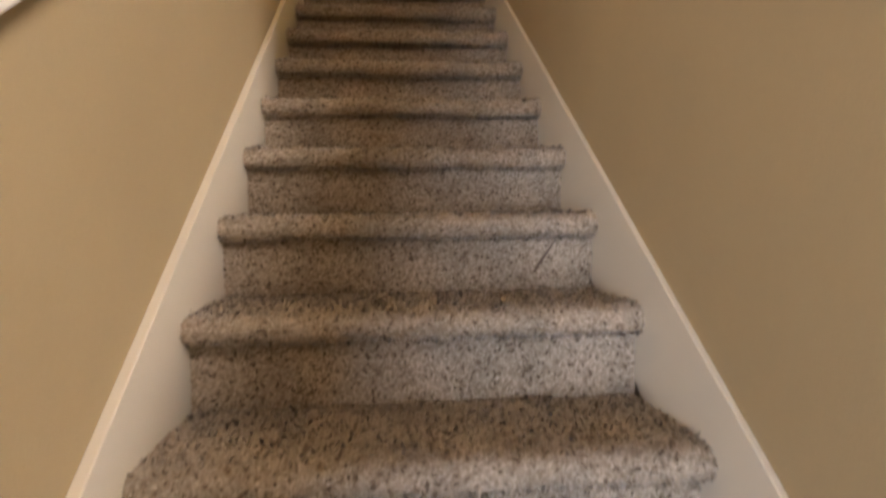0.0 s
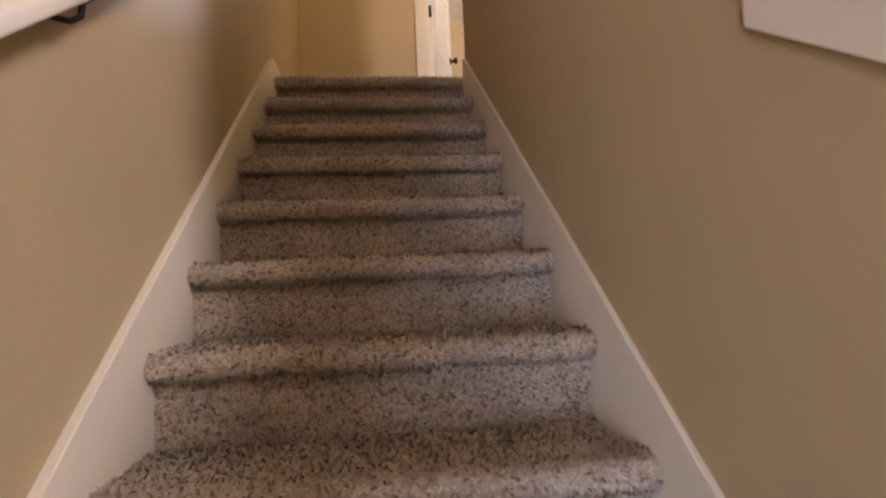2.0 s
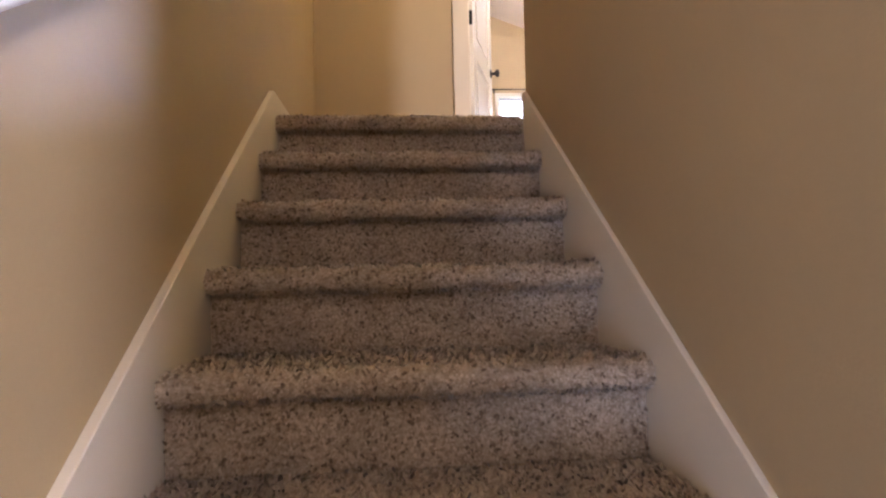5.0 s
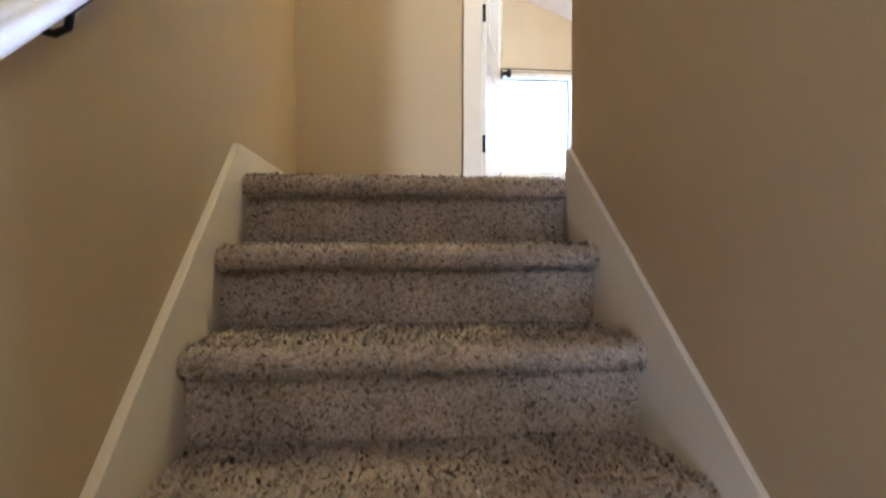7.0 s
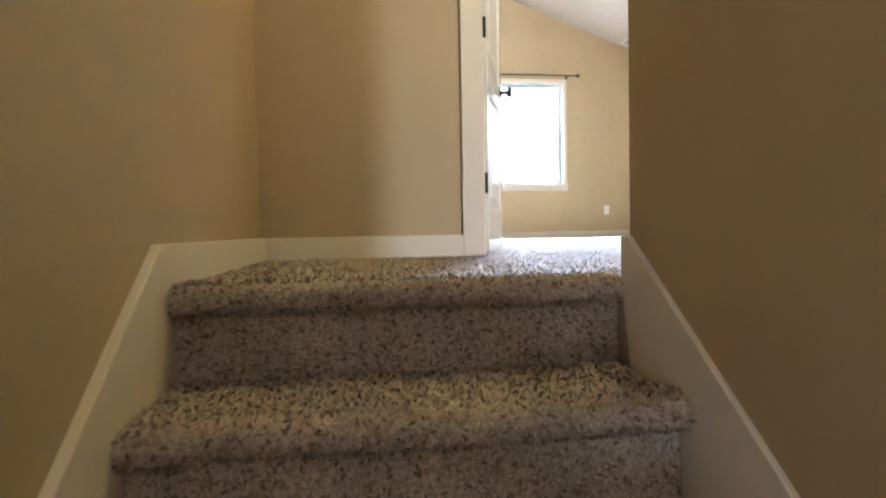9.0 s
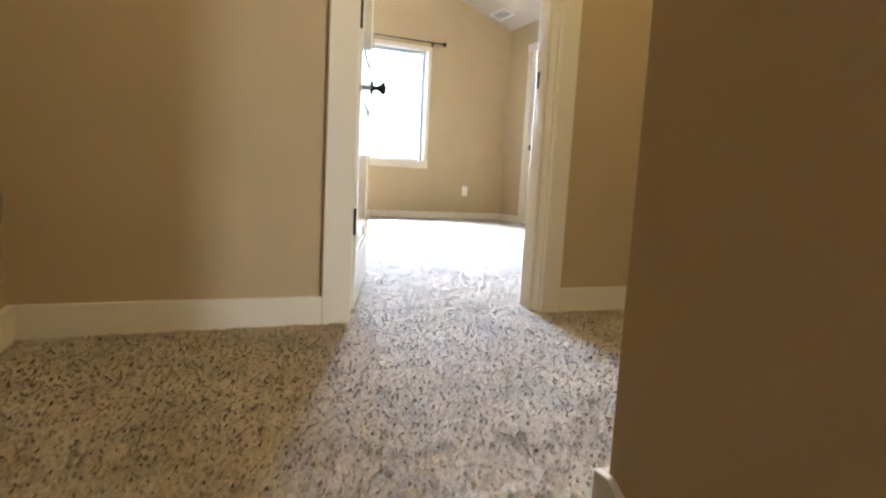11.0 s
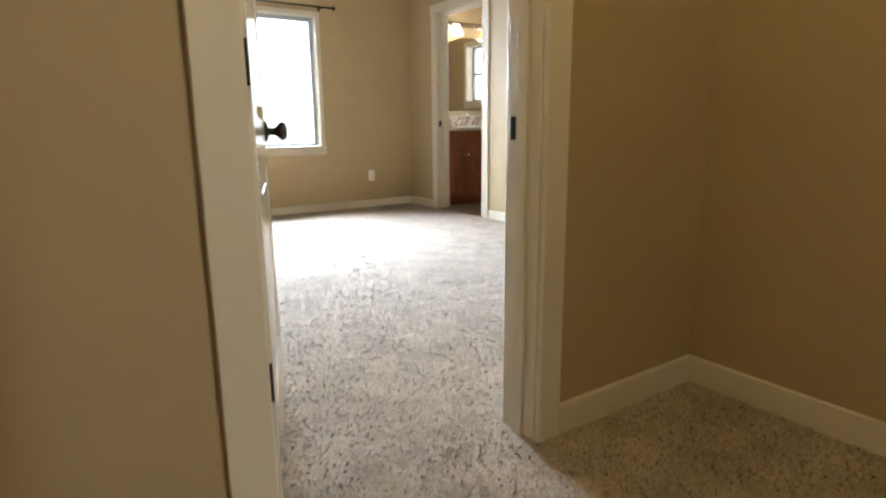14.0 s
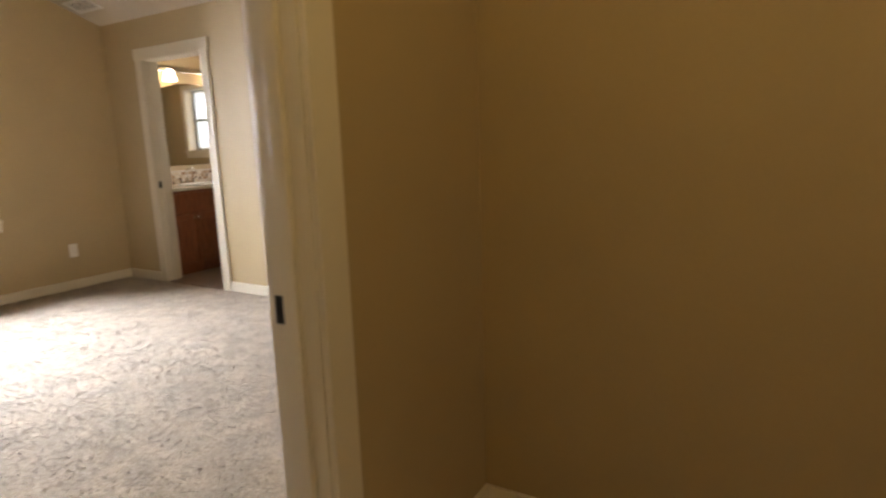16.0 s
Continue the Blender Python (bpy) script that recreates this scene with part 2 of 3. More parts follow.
DOOR_L, DOOR_R, DOOR_TOP = 0.890, 1.600, 1.975
structure("wall_hall_end", boxes((WALL_L, DOOR_L - 0.02, HALL_Y, HALL_Y + 0.12, 0, 2.5), (DOOR_R + 0.02, HALL_X + 0.12, HALL_Y, HALL_Y + 0.12, 0, 2.5),
          (DOOR_L - 0.02, DOOR_R + 0.02, HALL_Y, HALL_Y + 0.12, DOOR_TOP + 0.02, 2.5)), tan_paint, "tan hall wall around the open bedroom door", "wall")
structure("wall_hall_right", boxes((HALL_X, HALL_X + 0.12, -1.85, HALL_Y, 0, 2.5)), tan_paint, "tan painted wall of the upper hall", "wall")
structure("ceiling_hall", boxes((WALL_L - 0.12, HALL_X + 0.12, -3.6, HALL_Y + 0.12, 2.5, 2.6)), tan_paint, "tan painted hall ceiling", "ceiling")
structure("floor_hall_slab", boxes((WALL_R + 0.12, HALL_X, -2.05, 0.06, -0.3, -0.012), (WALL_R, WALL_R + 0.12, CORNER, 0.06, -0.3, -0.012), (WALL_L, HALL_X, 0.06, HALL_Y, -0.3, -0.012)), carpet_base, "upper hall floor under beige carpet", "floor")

# bedroom shell
BX = -1.2
WIN = (1.905, 2.905)
WZ0, WZ1 = 0.667, 1.915


def far_wall():
    bm = bmesh.new()
    xs = [BX - 0.12, WIN[0], WIN[1], SIDE + 0.06]
    y0, y1 = FAR, FAR + 0.16
    for i in range(3):
        a, b = xs[i], xs[i + 1]
        cuts = [a] + [c for c in (1.2,) if a < c < b] + [b]
        for p, q in zip(cuts, cuts[1:]):
            low = WZ1 if i == 1 else -0.05
            bm2 = prism_y([(p, low), (q, low), (q, roof(q)), (p, roof(p))], y0, y1)
            me = bpy.data.meshes.new("tmp")
            bm2.to_mesh(me)
            bm2.free()
            bm.from_mesh(me)
            bpy.data.meshes.remove(me)
        if i == 1:
            box(bm, a, b, y0, y1, -0.05, WZ0)
    return bm


structure("wall_bedroom_far", far_wall(), tan_paint, "tan gable wall with a bright window and a curtain rod", "wall")
BATH0, BATH1, BATH_TOP = 4.49, 5.24, 1.938
structure("wall_bedroom_right", boxes((SIDE, SIDE + 0.12, HALL_Y + 0.12, BATH0 - 0.02, -0.05, 2.286), (SIDE, SIDE + 0.12, BATH1 + 0.02, FAR, -0.05, 2.286),
          (SIDE, SIDE + 0.12, BATH0 - 0.02, BATH1 + 0.02, BATH_TOP + 0.02, 2.286)), tan_paint, "tan bedroom wall around the bathroom doorway", "wall")
structure("wall_bedroom_left", boxes((BX - 0.12, BX, HALL_Y + 0.12, FAR, -0.05, roof(BX))), tan_paint, "tan bedroom wall", "wall")
structure("wall_bedroom_near", boxes((BX - 0.12, WALL_L, HALL_Y, HALL_Y + 0.12, -0.05, 2.5), (HALL_X + 0.12, SIDE + 0.12, HALL_Y, HALL_Y + 0.12, -0.05, 2.5),
          (BX - 0.12, SIDE + 0.12, HALL_Y + 0.004, HALL_Y + 0.12, 2.6, 3.4)), tan_paint, "tan bedroom wall towards the hall", "wall")
structure("ceiling_bedroom", prism_y([(BX - 0.12, roof(BX - 0.12)), (1.2, roof(1.2)), (SIDE + 0.06, roof(SIDE + 0.06)), (SIDE + 0.06, roof(SIDE + 0.06) + 0.12), (1.2, roof(1.2) + 0.12), (BX - 0.12, roof(BX - 0.12) + 0.12)], HALL_Y, FAR + 0.2),
          ceiling_paint, "white vaulted bedroom ceiling", "ceiling")
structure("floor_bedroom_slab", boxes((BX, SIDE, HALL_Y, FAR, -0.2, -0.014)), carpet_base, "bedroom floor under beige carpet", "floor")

# bathroom shell
BATH_X, BATH_Y = 5.30, 3.3
BW0, BW1, BWZ0, BWZ1 = 5.05, 5.56, 1.16, 1.86
structure("wall_bath_right", boxes((BATH_X, BATH_X + 0.16, BATH_Y, BW0, -0.05, 2.42), (BATH_X, BATH_X + 0.16, BW1, FAR, -0.05, 2.42), (BATH_X, BATH_X + 0.16, BW0, BW1, -0.05, BWZ0), (BATH_X, BATH_X + 0.16, BW0, BW1, BWZ1, 2.42)),
          tan_paint, "tan bathroom wall with a small window", "wall")
structure("wall_bath_near", boxes((SIDE + 0.12, BATH_X + 0.16, BATH_Y - 0.12, BATH_Y, -0.05, 2.25)), tan_paint, "tan bathroom wall", "wall")
structure("wall_bath_far", boxes((SIDE + 0.06, BATH_X + 0.16, FAR, FAR + 0.16, -0.05, 2.42)), tan_paint, "tan bathroom wall behind the mirror", "wall")
structure("wall_bath_left", boxes((SIDE + 0.062, SIDE + 0.12, BATH_Y, FAR, 2.2865, 2.42)), tan_paint, "tan bathroom wall above the door", "wall")
structure("ceiling_bath", boxes((SIDE + 0.062, BATH_X + 0.16, BATH_Y - 0.12, FAR + 0.16, 2.42, 2.52)), ceiling_paint, "white bathroom ceiling", "ceiling")
structure("floor_bathroom", boxes((SIDE, BATH_X, BATH_Y, FAR, -0.2, -0.004)), bath_tile, "brown tiled bathroom floor", "floor")

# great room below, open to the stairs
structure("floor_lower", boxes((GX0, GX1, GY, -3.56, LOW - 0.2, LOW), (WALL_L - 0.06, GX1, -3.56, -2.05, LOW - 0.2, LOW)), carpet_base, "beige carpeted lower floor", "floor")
structure("wall_lower_back", boxes((GX0, -1.05, GY - 0.12, GY, LOW, GTOP), (-1.05, -0.35, GY - 0.12, GY, LOW, -2.30), (-1.05, -0.35, GY - 0.12, GY, -0.90, GTOP), (-0.35, 1.45, GY - 0.12, GY, LOW, 1.85),
          (-0.35, 1.45, GY - 0.12, GY, 2.85, GTOP), (1.45, GX1 + 0.12, GY - 0.12, GY, LOW, GTOP)), tan_paint, "tan lower wall with a tall window and a high one", "wall")
structure("wall_lower_left", boxes((GX0 - 0.12, GX0, GY, -3.48, LOW, GTOP)), tan_paint, "tan lower wall", "wall")
structure("wall_lower_right", boxes((GX1, GX1 + 0.12, GY, -5.5, LOW, GTOP), (GX1, GX1 + 0.12, -4.5, -2.05, LOW, GTOP), (GX1, GX1 + 0.12, -5.5, -4.5, LOW, 0.1), (GX1, GX1 + 0.12, -5.5, -4.5, 1.25, GTOP)), tan_paint, "tan lower wall with a window", "wall")
structure("wall_lower_front", boxes((GX0, WALL_L - 0.12, -3.62, -3.50, LOW, GTOP), (HALL_X + 0.9, GX1, -2.05, -1.93, LOW, GTOP), (HALL_X, HALL_X + 0.9, -2.05, -1.93, LOW, 0), (HALL_X + 0.12, HALL_X + 0.9, -1.85, -1.73, -0.02, GTOP), (WALL_R + 0.12, HALL_X, -2.05, -1.93, LOW, 0), (WALL_L - 0.12, WALL_L, -3.62, -3.602, 2.5, GTOP), (WALL_R + 0.12, HALL_X + 0.12, -2.17, -2.05, 2.5, GTOP)), tan_paint, "tan lower wall under the upper hall", "wall")
structure("ceiling_lower", boxes((GX0 - 0.12, GX1 + 0.12, GY - 0.12, -1.93, GTOP, GTOP + 0.1)), tan_paint, "tan painted high ceiling", "ceiling")


# ---- skirts, baseboards ----
BASE_H = 0.084
sk = lambda y: 0.096 + (SLOPE - 0.006) * y


def skirt(name, x0, x1, end):
    poly = [(-3.55, sk(-3.55) - 0.42), (-0.05, -0.30), (end, -0.01), (end, BASE_H), ((BASE_H - 0.096) / SLOPE, BASE_H), (-3.55, sk(-3.55))]
    ob = link_mesh(name, prism_x(poly, x0, x1, bevel=0.0025), white_trim)
    return tagged(ob, "white painted stair skirt board along the steps", "trim", kind="structure")


skirt("trim_skirt_left", WALL_L, 0.0, HALL_Y)
skirt("trim_skirt_right", WIDE, WALL_R, CORNER + 0.018)


def baseboard(name, x0, x1, y0, y1, z0=-0.01, h=BASE_H):
    bm = bmesh.new()
    box(bm, x0, x1, y0, y1, z0, z0 + h + 0.01, bevel=0.003)
    return tagged(link_mesh(name, bm, white_trim), "white painted flat baseboard", "baseboard", kind="structure")


T = 0.016
baseboard("baseboard_hall_end_left", 0.0, DOOR_L - 0.095, HALL_Y - T, HALL_Y)
baseboard("baseboard_hall_end_right", DOOR_R + 0.084, HALL_X, HALL_Y - T, HALL_Y)
baseboard("baseboard_hall_right", HALL_X - T, HALL_X, -1.85, HALL_Y - T)
baseboard("baseboard_wall_end", WALL_R, WALL_R + 0.12, CORNER, CORNER + T)
baseboard("baseboard_hall_left", WALL_R + 0.12, WALL_R + 0.12 + T, -2.05, CORNER + T)
baseboard("baseboard_bedroom_far", BX, SIDE, FAR - T, FAR, h=0.072)
baseboard("baseboard_bedroom_right_a", SIDE - T, SIDE, HALL_Y + 0.12, BATH0 - 0.10, h=0.072)
baseboard("baseboard_bedroom_right_b", SIDE - T, SIDE, BATH1 + 0.10, FAR - T, h=0.072)
baseboard("baseboard_bedroom_left", BX, BX + T, HALL_Y + 0.12, FAR - T)

# half wall cap and sloped cap of the knee wall
cap = tagged(link_mesh("trim_half_wall_cap", boxes((WALL_R - 0.02, WALL_R + 0.14, OPEN_Y, CORNER + 0.02, 1.05, 1.075), bevel=0.004), white_trim), "white cap board on the half wall", "trim", kind="structure")
kc = lambda y, d: -0.66 + d + CAP * (y - OPEN_Y)
knee_cap = thing("knee_wall_cap", "white sloped cap and apron boards on the knee wall", "trim", kind="structure")
part("cap_board", prism_x([(-3.58, kc(-3.58, 0)), (OPEN_Y, kc(OPEN_Y, 0)), (OPEN_Y, kc(OPEN_Y, -0.026)), (-3.58, kc(-3.58, -0.026))], WALL_R - 0.028, WALL_R + 0.148, 0.004), white_trim, knee_cap)
part("apron", prism_x([(-3.58, kc(-3.58, -0.027)), (OPEN_Y, kc(OPEN_Y, -0.027)), (OPEN_Y, kc(OPEN_Y, -0.098)), (-3.58, kc(-3.58, -0.098))], WALL_R - 0.018, WALL_R - 0.0005, 0.003), white_trim, knee_cap)
part("cove", prism_x([(-3.58, kc(-3.58, 0.016)), (OPEN_Y, kc(OPEN_Y, 0.016)), (OPEN_Y, kc(OPEN_Y, 0.001)), (-3.58, kc(-3.58, 0.001))], WALL_R + 0.0, WALL_R + 0.12, 0.003), white_trim, knee_cap)
part("end_casing", boxes((WALL_R + 0.0, WALL_R + 0.12, OPEN_Y - 0.018, OPEN_Y - 0.001, kc(OPEN_Y, 0.02), 1.04), bevel=0.003), white_trim, knee_cap)


# ---- carpet with real tufts ----
def tufts(pts, nrm, length, width, rng, lean=2.1, sweep=None, flecks=0.12):
    """Leaning yarn ends: one small tapered blade at every point, some of them dark, thicker flecks. Returns verts, quads and which are dark."""
    n = len(pts)
    rnd = rng.normal(size=(n, 3))
    side = np.cross(nrm, rnd)
    side /= np.linalg.norm(side, axis=1, keepdims=True) + 1e-9
    fall = np.cross(side, nrm)
    d = nrm + fall * (lean * rng.uniform(0.2, 1.5, (n, 1)))
    if sweep is not None:
        d = d + sweep
    d /= np.linalg.norm(d, axis=1, keepdims=True)
    dark = rng.uniform(size=n) < flecks
    big = np.where(dark, 1.3, 1.0)[:, None]
    L = length * big * rng.uniform(0.6, 1.25, (n, 1))
    w = width * big * rng.uniform(0.7, 1.2, (n, 1)) / 2
    a = pts - side * w
    b = pts + side * w
    tip = pts + d * L
    c = tip + side * w * 0.55
    e = tip - side * w * 0.55
    face = np.cross(d, side)
    face /= np.linalg.norm(face, axis=1, keepdims=True) + 1e-9
    soft_n = 0.86 * nrm + 0.14 * face
    soft_n /= np.linalg.norm(soft_n, axis=1, keepdims=True)
    v = np.stack([b, a, e, c], 1).reshape(-1, 3)
    f = np.arange(4 * n).reshape(-1, 4)
    return v, f, dark, np.repeat(soft_n, 4, axis=0)


def carpet_mesh(name, base_v, base_f, base_n, tv, tf, dark, tn):
    v = np.concatenate([base_v, tv])
    f = np.concatenate([base_f, tf + len(base_v)])
    me = bpy.data.meshes.new(name)
    me.vertices.add(len(v))
    me.vertices.foreach_set("co", v.astype(np.float32).ravel())
    me.loops.add(f.size)
    me.loops.foreach_set("vertex_index", f.astype(np.int32).ravel())
    me.polygons.add(len(f))
    me.polygons.foreach_set("loop_start", np.arange(0, f.size, 4, dtype=np.int32))
    me.polygons.foreach_set("loop_total", np.full(len(f), 4, dtype=np.int32))
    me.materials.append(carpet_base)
    me.materials.append(carpet_tuft)
    me.materials.append(carpet_fleck)
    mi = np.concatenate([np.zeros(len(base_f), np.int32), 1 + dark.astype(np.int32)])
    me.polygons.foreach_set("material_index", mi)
    me.polygons.foreach_set("use_smooth", np.ones(len(f), bool))
    me.update(calc_edges=True)
    me.normals_split_custom_set_from_vertices(np.concatenate([base_n, tn]).astype(np.float32))
    return me


def step_profile(tread):
    """y, z of one carpeted step, from the tread's back over the bullnose and down the riser; the nose's front at y = 0."""
    r = 0.029
    p = [(tread + 0.046, -0.004), (tread * 0.6, -0.001), (tread * 0.3, 0.0), (0.05, 0.001)]
    for i in range(7):
        a = math.pi * i / 6
        p.append((r - r * math.sin(a), -r + r * math.cos(a) + 0.0))
    p[-1] = (0.036, -2 * r)
    p += [(0.051, -2 * r + 0.002), (0.051, -2 * r - 0.010), (0.049, -0.12), (0.048, -RISE - 0.004)]
    return p


def step_mesh(name, tread, seed):
    rng = np.random.default_rng(seed)
    prof = np.array(step_profile(tread))
    seg = np.linalg.norm(np.diff(prof, axis=0), axis=1)
    s = np.concatenate([[0], np.cumsum(seg)])
    total = s[-1]
    m = int(total / 0.012)
    ss = np.linspace(0, total, m)
    yy, zz = np.interp(ss, s, prof[:, 0]), np.interp(ss, s, prof[:, 1])
    nx = 78
    xx = np.linspace(0.001, WIDE - 0.001, nx)
    wob = np.array([[noise.noise(Vector((x * 7, y * 9 + seed * 3.1, z * 9))) for x in xx] for y, z in zip(yy, zz)])
    dy, dz = np.gradient(yy), np.gradient(zz)
    ln = np.hypot(dy, dz) + 1e-9
    ny, nz = dz / ln, -dy / ln
    V = np.empty((m, nx, 3))
    V[..., 0] = xx[None, :]
    V[..., 1] = yy[:, None] + ny[:, None] * wob * 0.005
    V[..., 2] = zz[:, None] + nz[:, None] * wob * 0.005
    idx = np.arange(m * nx).reshape(m, nx)
    F = np.stack([idx[:-1, :-1], idx[1:, :-1], idx[1:, 1:], idx[:-1, 1:]], -1).reshape(-1, 4)
    n = int(total * WIDE * 30000)
    ts, tx = rng.uniform(0, total, n), rng.uniform(0.003, WIDE - 0.003, n)
    P = np.stack([tx, np.interp(ts, ss, yy), np.interp(ts, ss, zz)], 1)
    N = np.stack([np.zeros(n), np.interp(ts, ss, ny), np.interp(ts, ss, nz)], 1)
    N /= np.linalg.norm(N, axis=1, keepdims=True) + 1e-9
    wi = np.array([noise.noise(Vector((p[0] * 7, p[1] * 9 + seed * 3.1, p[2] * 9))) for p in P])
    P += N * (wi[:, None] * 0.005 - 0.001)
    tv, tf, dark, tn = tufts(P, N, 0.0098, 0.0064, rng, flecks=0.13)
    BN = np.zeros((m, nx, 3))
    BN[..., 1], BN[..., 2] = ny[:, None], nz[:, None]
    return carpet_mesh(name, V.reshape(-1, 3), F, BN.reshape(-1, 3), tv, tf, dark, tn)


stairs = tagged(new("stairs"), "straight flight of stairs in speckled beige frieze carpet", "stairs", kind="structure")
variants = [step_mesh("step", GOING, i) for i in range(3)]
for k in range(STEPS):
    me = step_mesh("step", 0.10, 9) if k == 0 else variants[k % 3]
    ob = new("step", me)
    ob.parent = stairs
    ob.location = (0, -k * GOING, -k * RISE)
yarn = tube([(0.772, -7 * GOING + 0.036, -7 * RISE - 0.148), (0.788, -7 * GOING + 0.034, -7 * RISE - 0.122), (0.806, -7 * GOING + 0.033, -7 * RISE - 0.096), (0.829, -7 * GOING + 0.036, -7 * RISE - 0.064)], [0.0015, 0.0032, 0.0027, 0.001], 8)
part("pulled_yarn", yarn, material("dark_yarn", (0.19, 0.14, 0.11), 0.95, var=0.2, scale=60), stairs, "dark pulled yarn on a riser", smooth=True)
part("stair_carriage", prism_x([(-3.5, LOW), (0.06, LOW), (0.06, -0.20), (-3.5, sk(-3.5) - 0.55)], 0.0, WIDE), tan_paint, stairs)


def floor_carpet(name, regions, density, cell, length, width, seed, label, flecks=0.035):
    """Carpet over rectangles (x0, x1, y0, y1): a gently uneven sheet and its yarn ends."""
    rng = np.random.default_rng(seed)
    bv, bf, tv, tf, dk, tn = [], [], [], [], [], []
    off = toff = 0
    for x0, x1, y0, y1 in regions:
        nx, ny = max(2, int((x1 - x0) / cell)), max(2, int((y1 - y0) / cell))
        X, Y = np.meshgrid(np.linspace(x0, x1, nx), np.linspace(y0, y1, ny))
        Z = 0.0015 * np.sin(X * 23 + 3 * np.sin(Y * 17)) * np.sin(Y * 21 + 2 * np.sin(X * 13)) - 0.008
        bv.append(np.stack([X, Y, Z], -1).reshape(-1, 3))
        idx = np.arange(nx * ny).reshape(ny, nx) + off
        bf.append(np.stack([idx[:-1, :-1], idx[:-1, 1:], idx[1:, 1:], idx[1:, :-1]], -1).reshape(-1, 4))
        off += nx * ny
        n = int((x1 - x0) * (y1 - y0) * density)
        px, py = rng.uniform(x0, x1, n), rng.uniform(y0, y1, n)
        pz = 0.0015 * np.sin(px * 23 + 3 * np.sin(py * 17)) * np.sin(py * 21 + 2 * np.sin(px * 13)) - 0.008
        N = np.tile((0.0, 0.0, 1.0), (n, 1))
        sx = np.sin(px * 17 + 2.2 * np.sin(py * 11) + 1.3 * np.sin(px * 31 + py * 27))
        sy = np.sin(py * 15 + 2.5 * np.sin(px * 9) + 1.1 * np.sin(py * 37 - px * 23))
        a, b, dark, nn = tufts(np.stack([px, py, pz], 1), N, length, width, rng, sweep=np.stack([sx, sy, 0 * sx], 1) * 0.12, flecks=flecks)
        dk.append(dark)
        tn.append(nn)
        tv.append(a)
        tf.append(b + toff)
        toff += len(a)
    bv = np.concatenate(bv)
    up = np.tile((0.0, 0.0, 1.0), (len(bv), 1))
    me = carpet_mesh(name, bv, np.concatenate(bf), up, np.concatenate(tv), np.concatenate(tf), np.concatenate(dk), np.concatenate(tn))
    return tagged(new(name, me), label, "carpet", kind="stuff")


floor_carpet("hall_carpet", [(0.0, WALL_R, 0.10, HALL_Y - T), (WALL_R, HALL_X - T, CORNER + T, HALL_Y - T), (WALL_R + 0.13, HALL_X - T, -0.6, CORNER + T), (DOOR_L, DOOR_R, HALL_Y - T, HALL_Y + 0.14)], 46000, 0.015, 0.0080, 0.0053, 21, "speckled beige frieze carpet on the upper hall floor", 0.025)
floor_carpet("bedroom_carpet", [(0.55, SIDE - T, HALL_Y + 0.14, 3.3)], 56000, 0.02, 0.0066, 0.0048, 22, "speckled beige frieze carpet in the bedroom", 0.015)
floor_carpet("bedroom_carpet_far", [(0.55, SIDE - T, 3.3, FAR - T)], 30000, 0.03, 0.0080, 0.0058, 23, "speckled beige frieze carpet by the bedroom window", 0.02)



# ---- door frames ----
def casing_y(parent, x0, x1, top, y, out, w1=0.078):
    """Flat casing boards on a wall that faces along y; out: -1 or 1, the way they stand proud."""
    ya, yb = sorted((y, y + out * 0.018))
    w = 0.092
    part("side_casing", boxes((x0 - 0.005 - w, x0 - 0.005, ya, yb, -0.012, top + 0.005), bevel=0.003), white_trim, parent)
    part("side_casing", boxes((x1 + 0.005, x1 + 0.005 + w1, ya, yb, -0.012, top + 0.005), bevel=0.003), white_trim, parent)
    ya, yb = sorted((y, y + out * 0.021))
    part("head_casing", boxes((x0 - 0.005 - w, x1 + 0.005 + w1, ya, yb, top + 0.0055, top + 0.1), bevel=0.003), white_trim, parent)


bed_frame = thing("door_frame_1", "white painted door frame with flat casing and stops", "door frame", kind="structure")
casing_y(bed_frame, DOOR_L, DOOR_R, DOOR_TOP, HALL_Y, -1)
casing_y(bed_frame, DOOR_L, DOOR_R, DOOR_TOP, HALL_Y + 0.12, 1)
part("jamb", boxes((DOOR_L - 0.0195, DOOR_L, HALL_Y - 0.001, HALL_Y + 0.121, -0.012, DOOR_TOP), bevel=0.002), white_trim, bed_frame)
part("jamb", boxes((DOOR_R, DOOR_R + 0.0195, HALL_Y - 0.001, HALL_Y + 0.121, -0.012, DOOR_TOP), bevel=0.002), white_trim, bed_frame)
part("head_jamb", boxes((DOOR_L - 0.0195, DOOR_R + 0.0195, HALL_Y - 0.001, HALL_Y + 0.121, DOOR_TOP + 0.0002, DOOR_TOP + 0.0195), bevel=0.002), white_trim, bed_frame)
part("stop", boxes((DOOR_L + 0.0002, DOOR_L + 0.009, HALL_Y + 0.040, HALL_Y + 0.078, -0.012, DOOR_TOP - 0.0112), bevel=0.003), white_trim, bed_frame)
part("stop", boxes((DOOR_R - 0.013, DOOR_R - 0.0002, HALL_Y + 0.040, HALL_Y + 0.078, -0.012, DOOR_TOP - 0.0112), bevel=0.0016), white_trim, bed_frame)
part("head_stop", boxes((DOOR_L + 0.0002, DOOR_R - 0.0002, HALL_Y + 0.040, HALL_Y + 0.078, DOOR_TOP - 0.011, DOOR_TOP - 0.0002), bevel=0.003), white_trim, bed_frame)
strike = part("strike_plate", boxes((DOOR_R - 0.0022, DOOR_R - 0.0002, HALL_Y + 0.081, HALL_Y + 0.112, 0.848 - 0.030, 0.848 + 0.030), bevel=0.0008), bronze, bed_frame, "dark bronze strike plate")

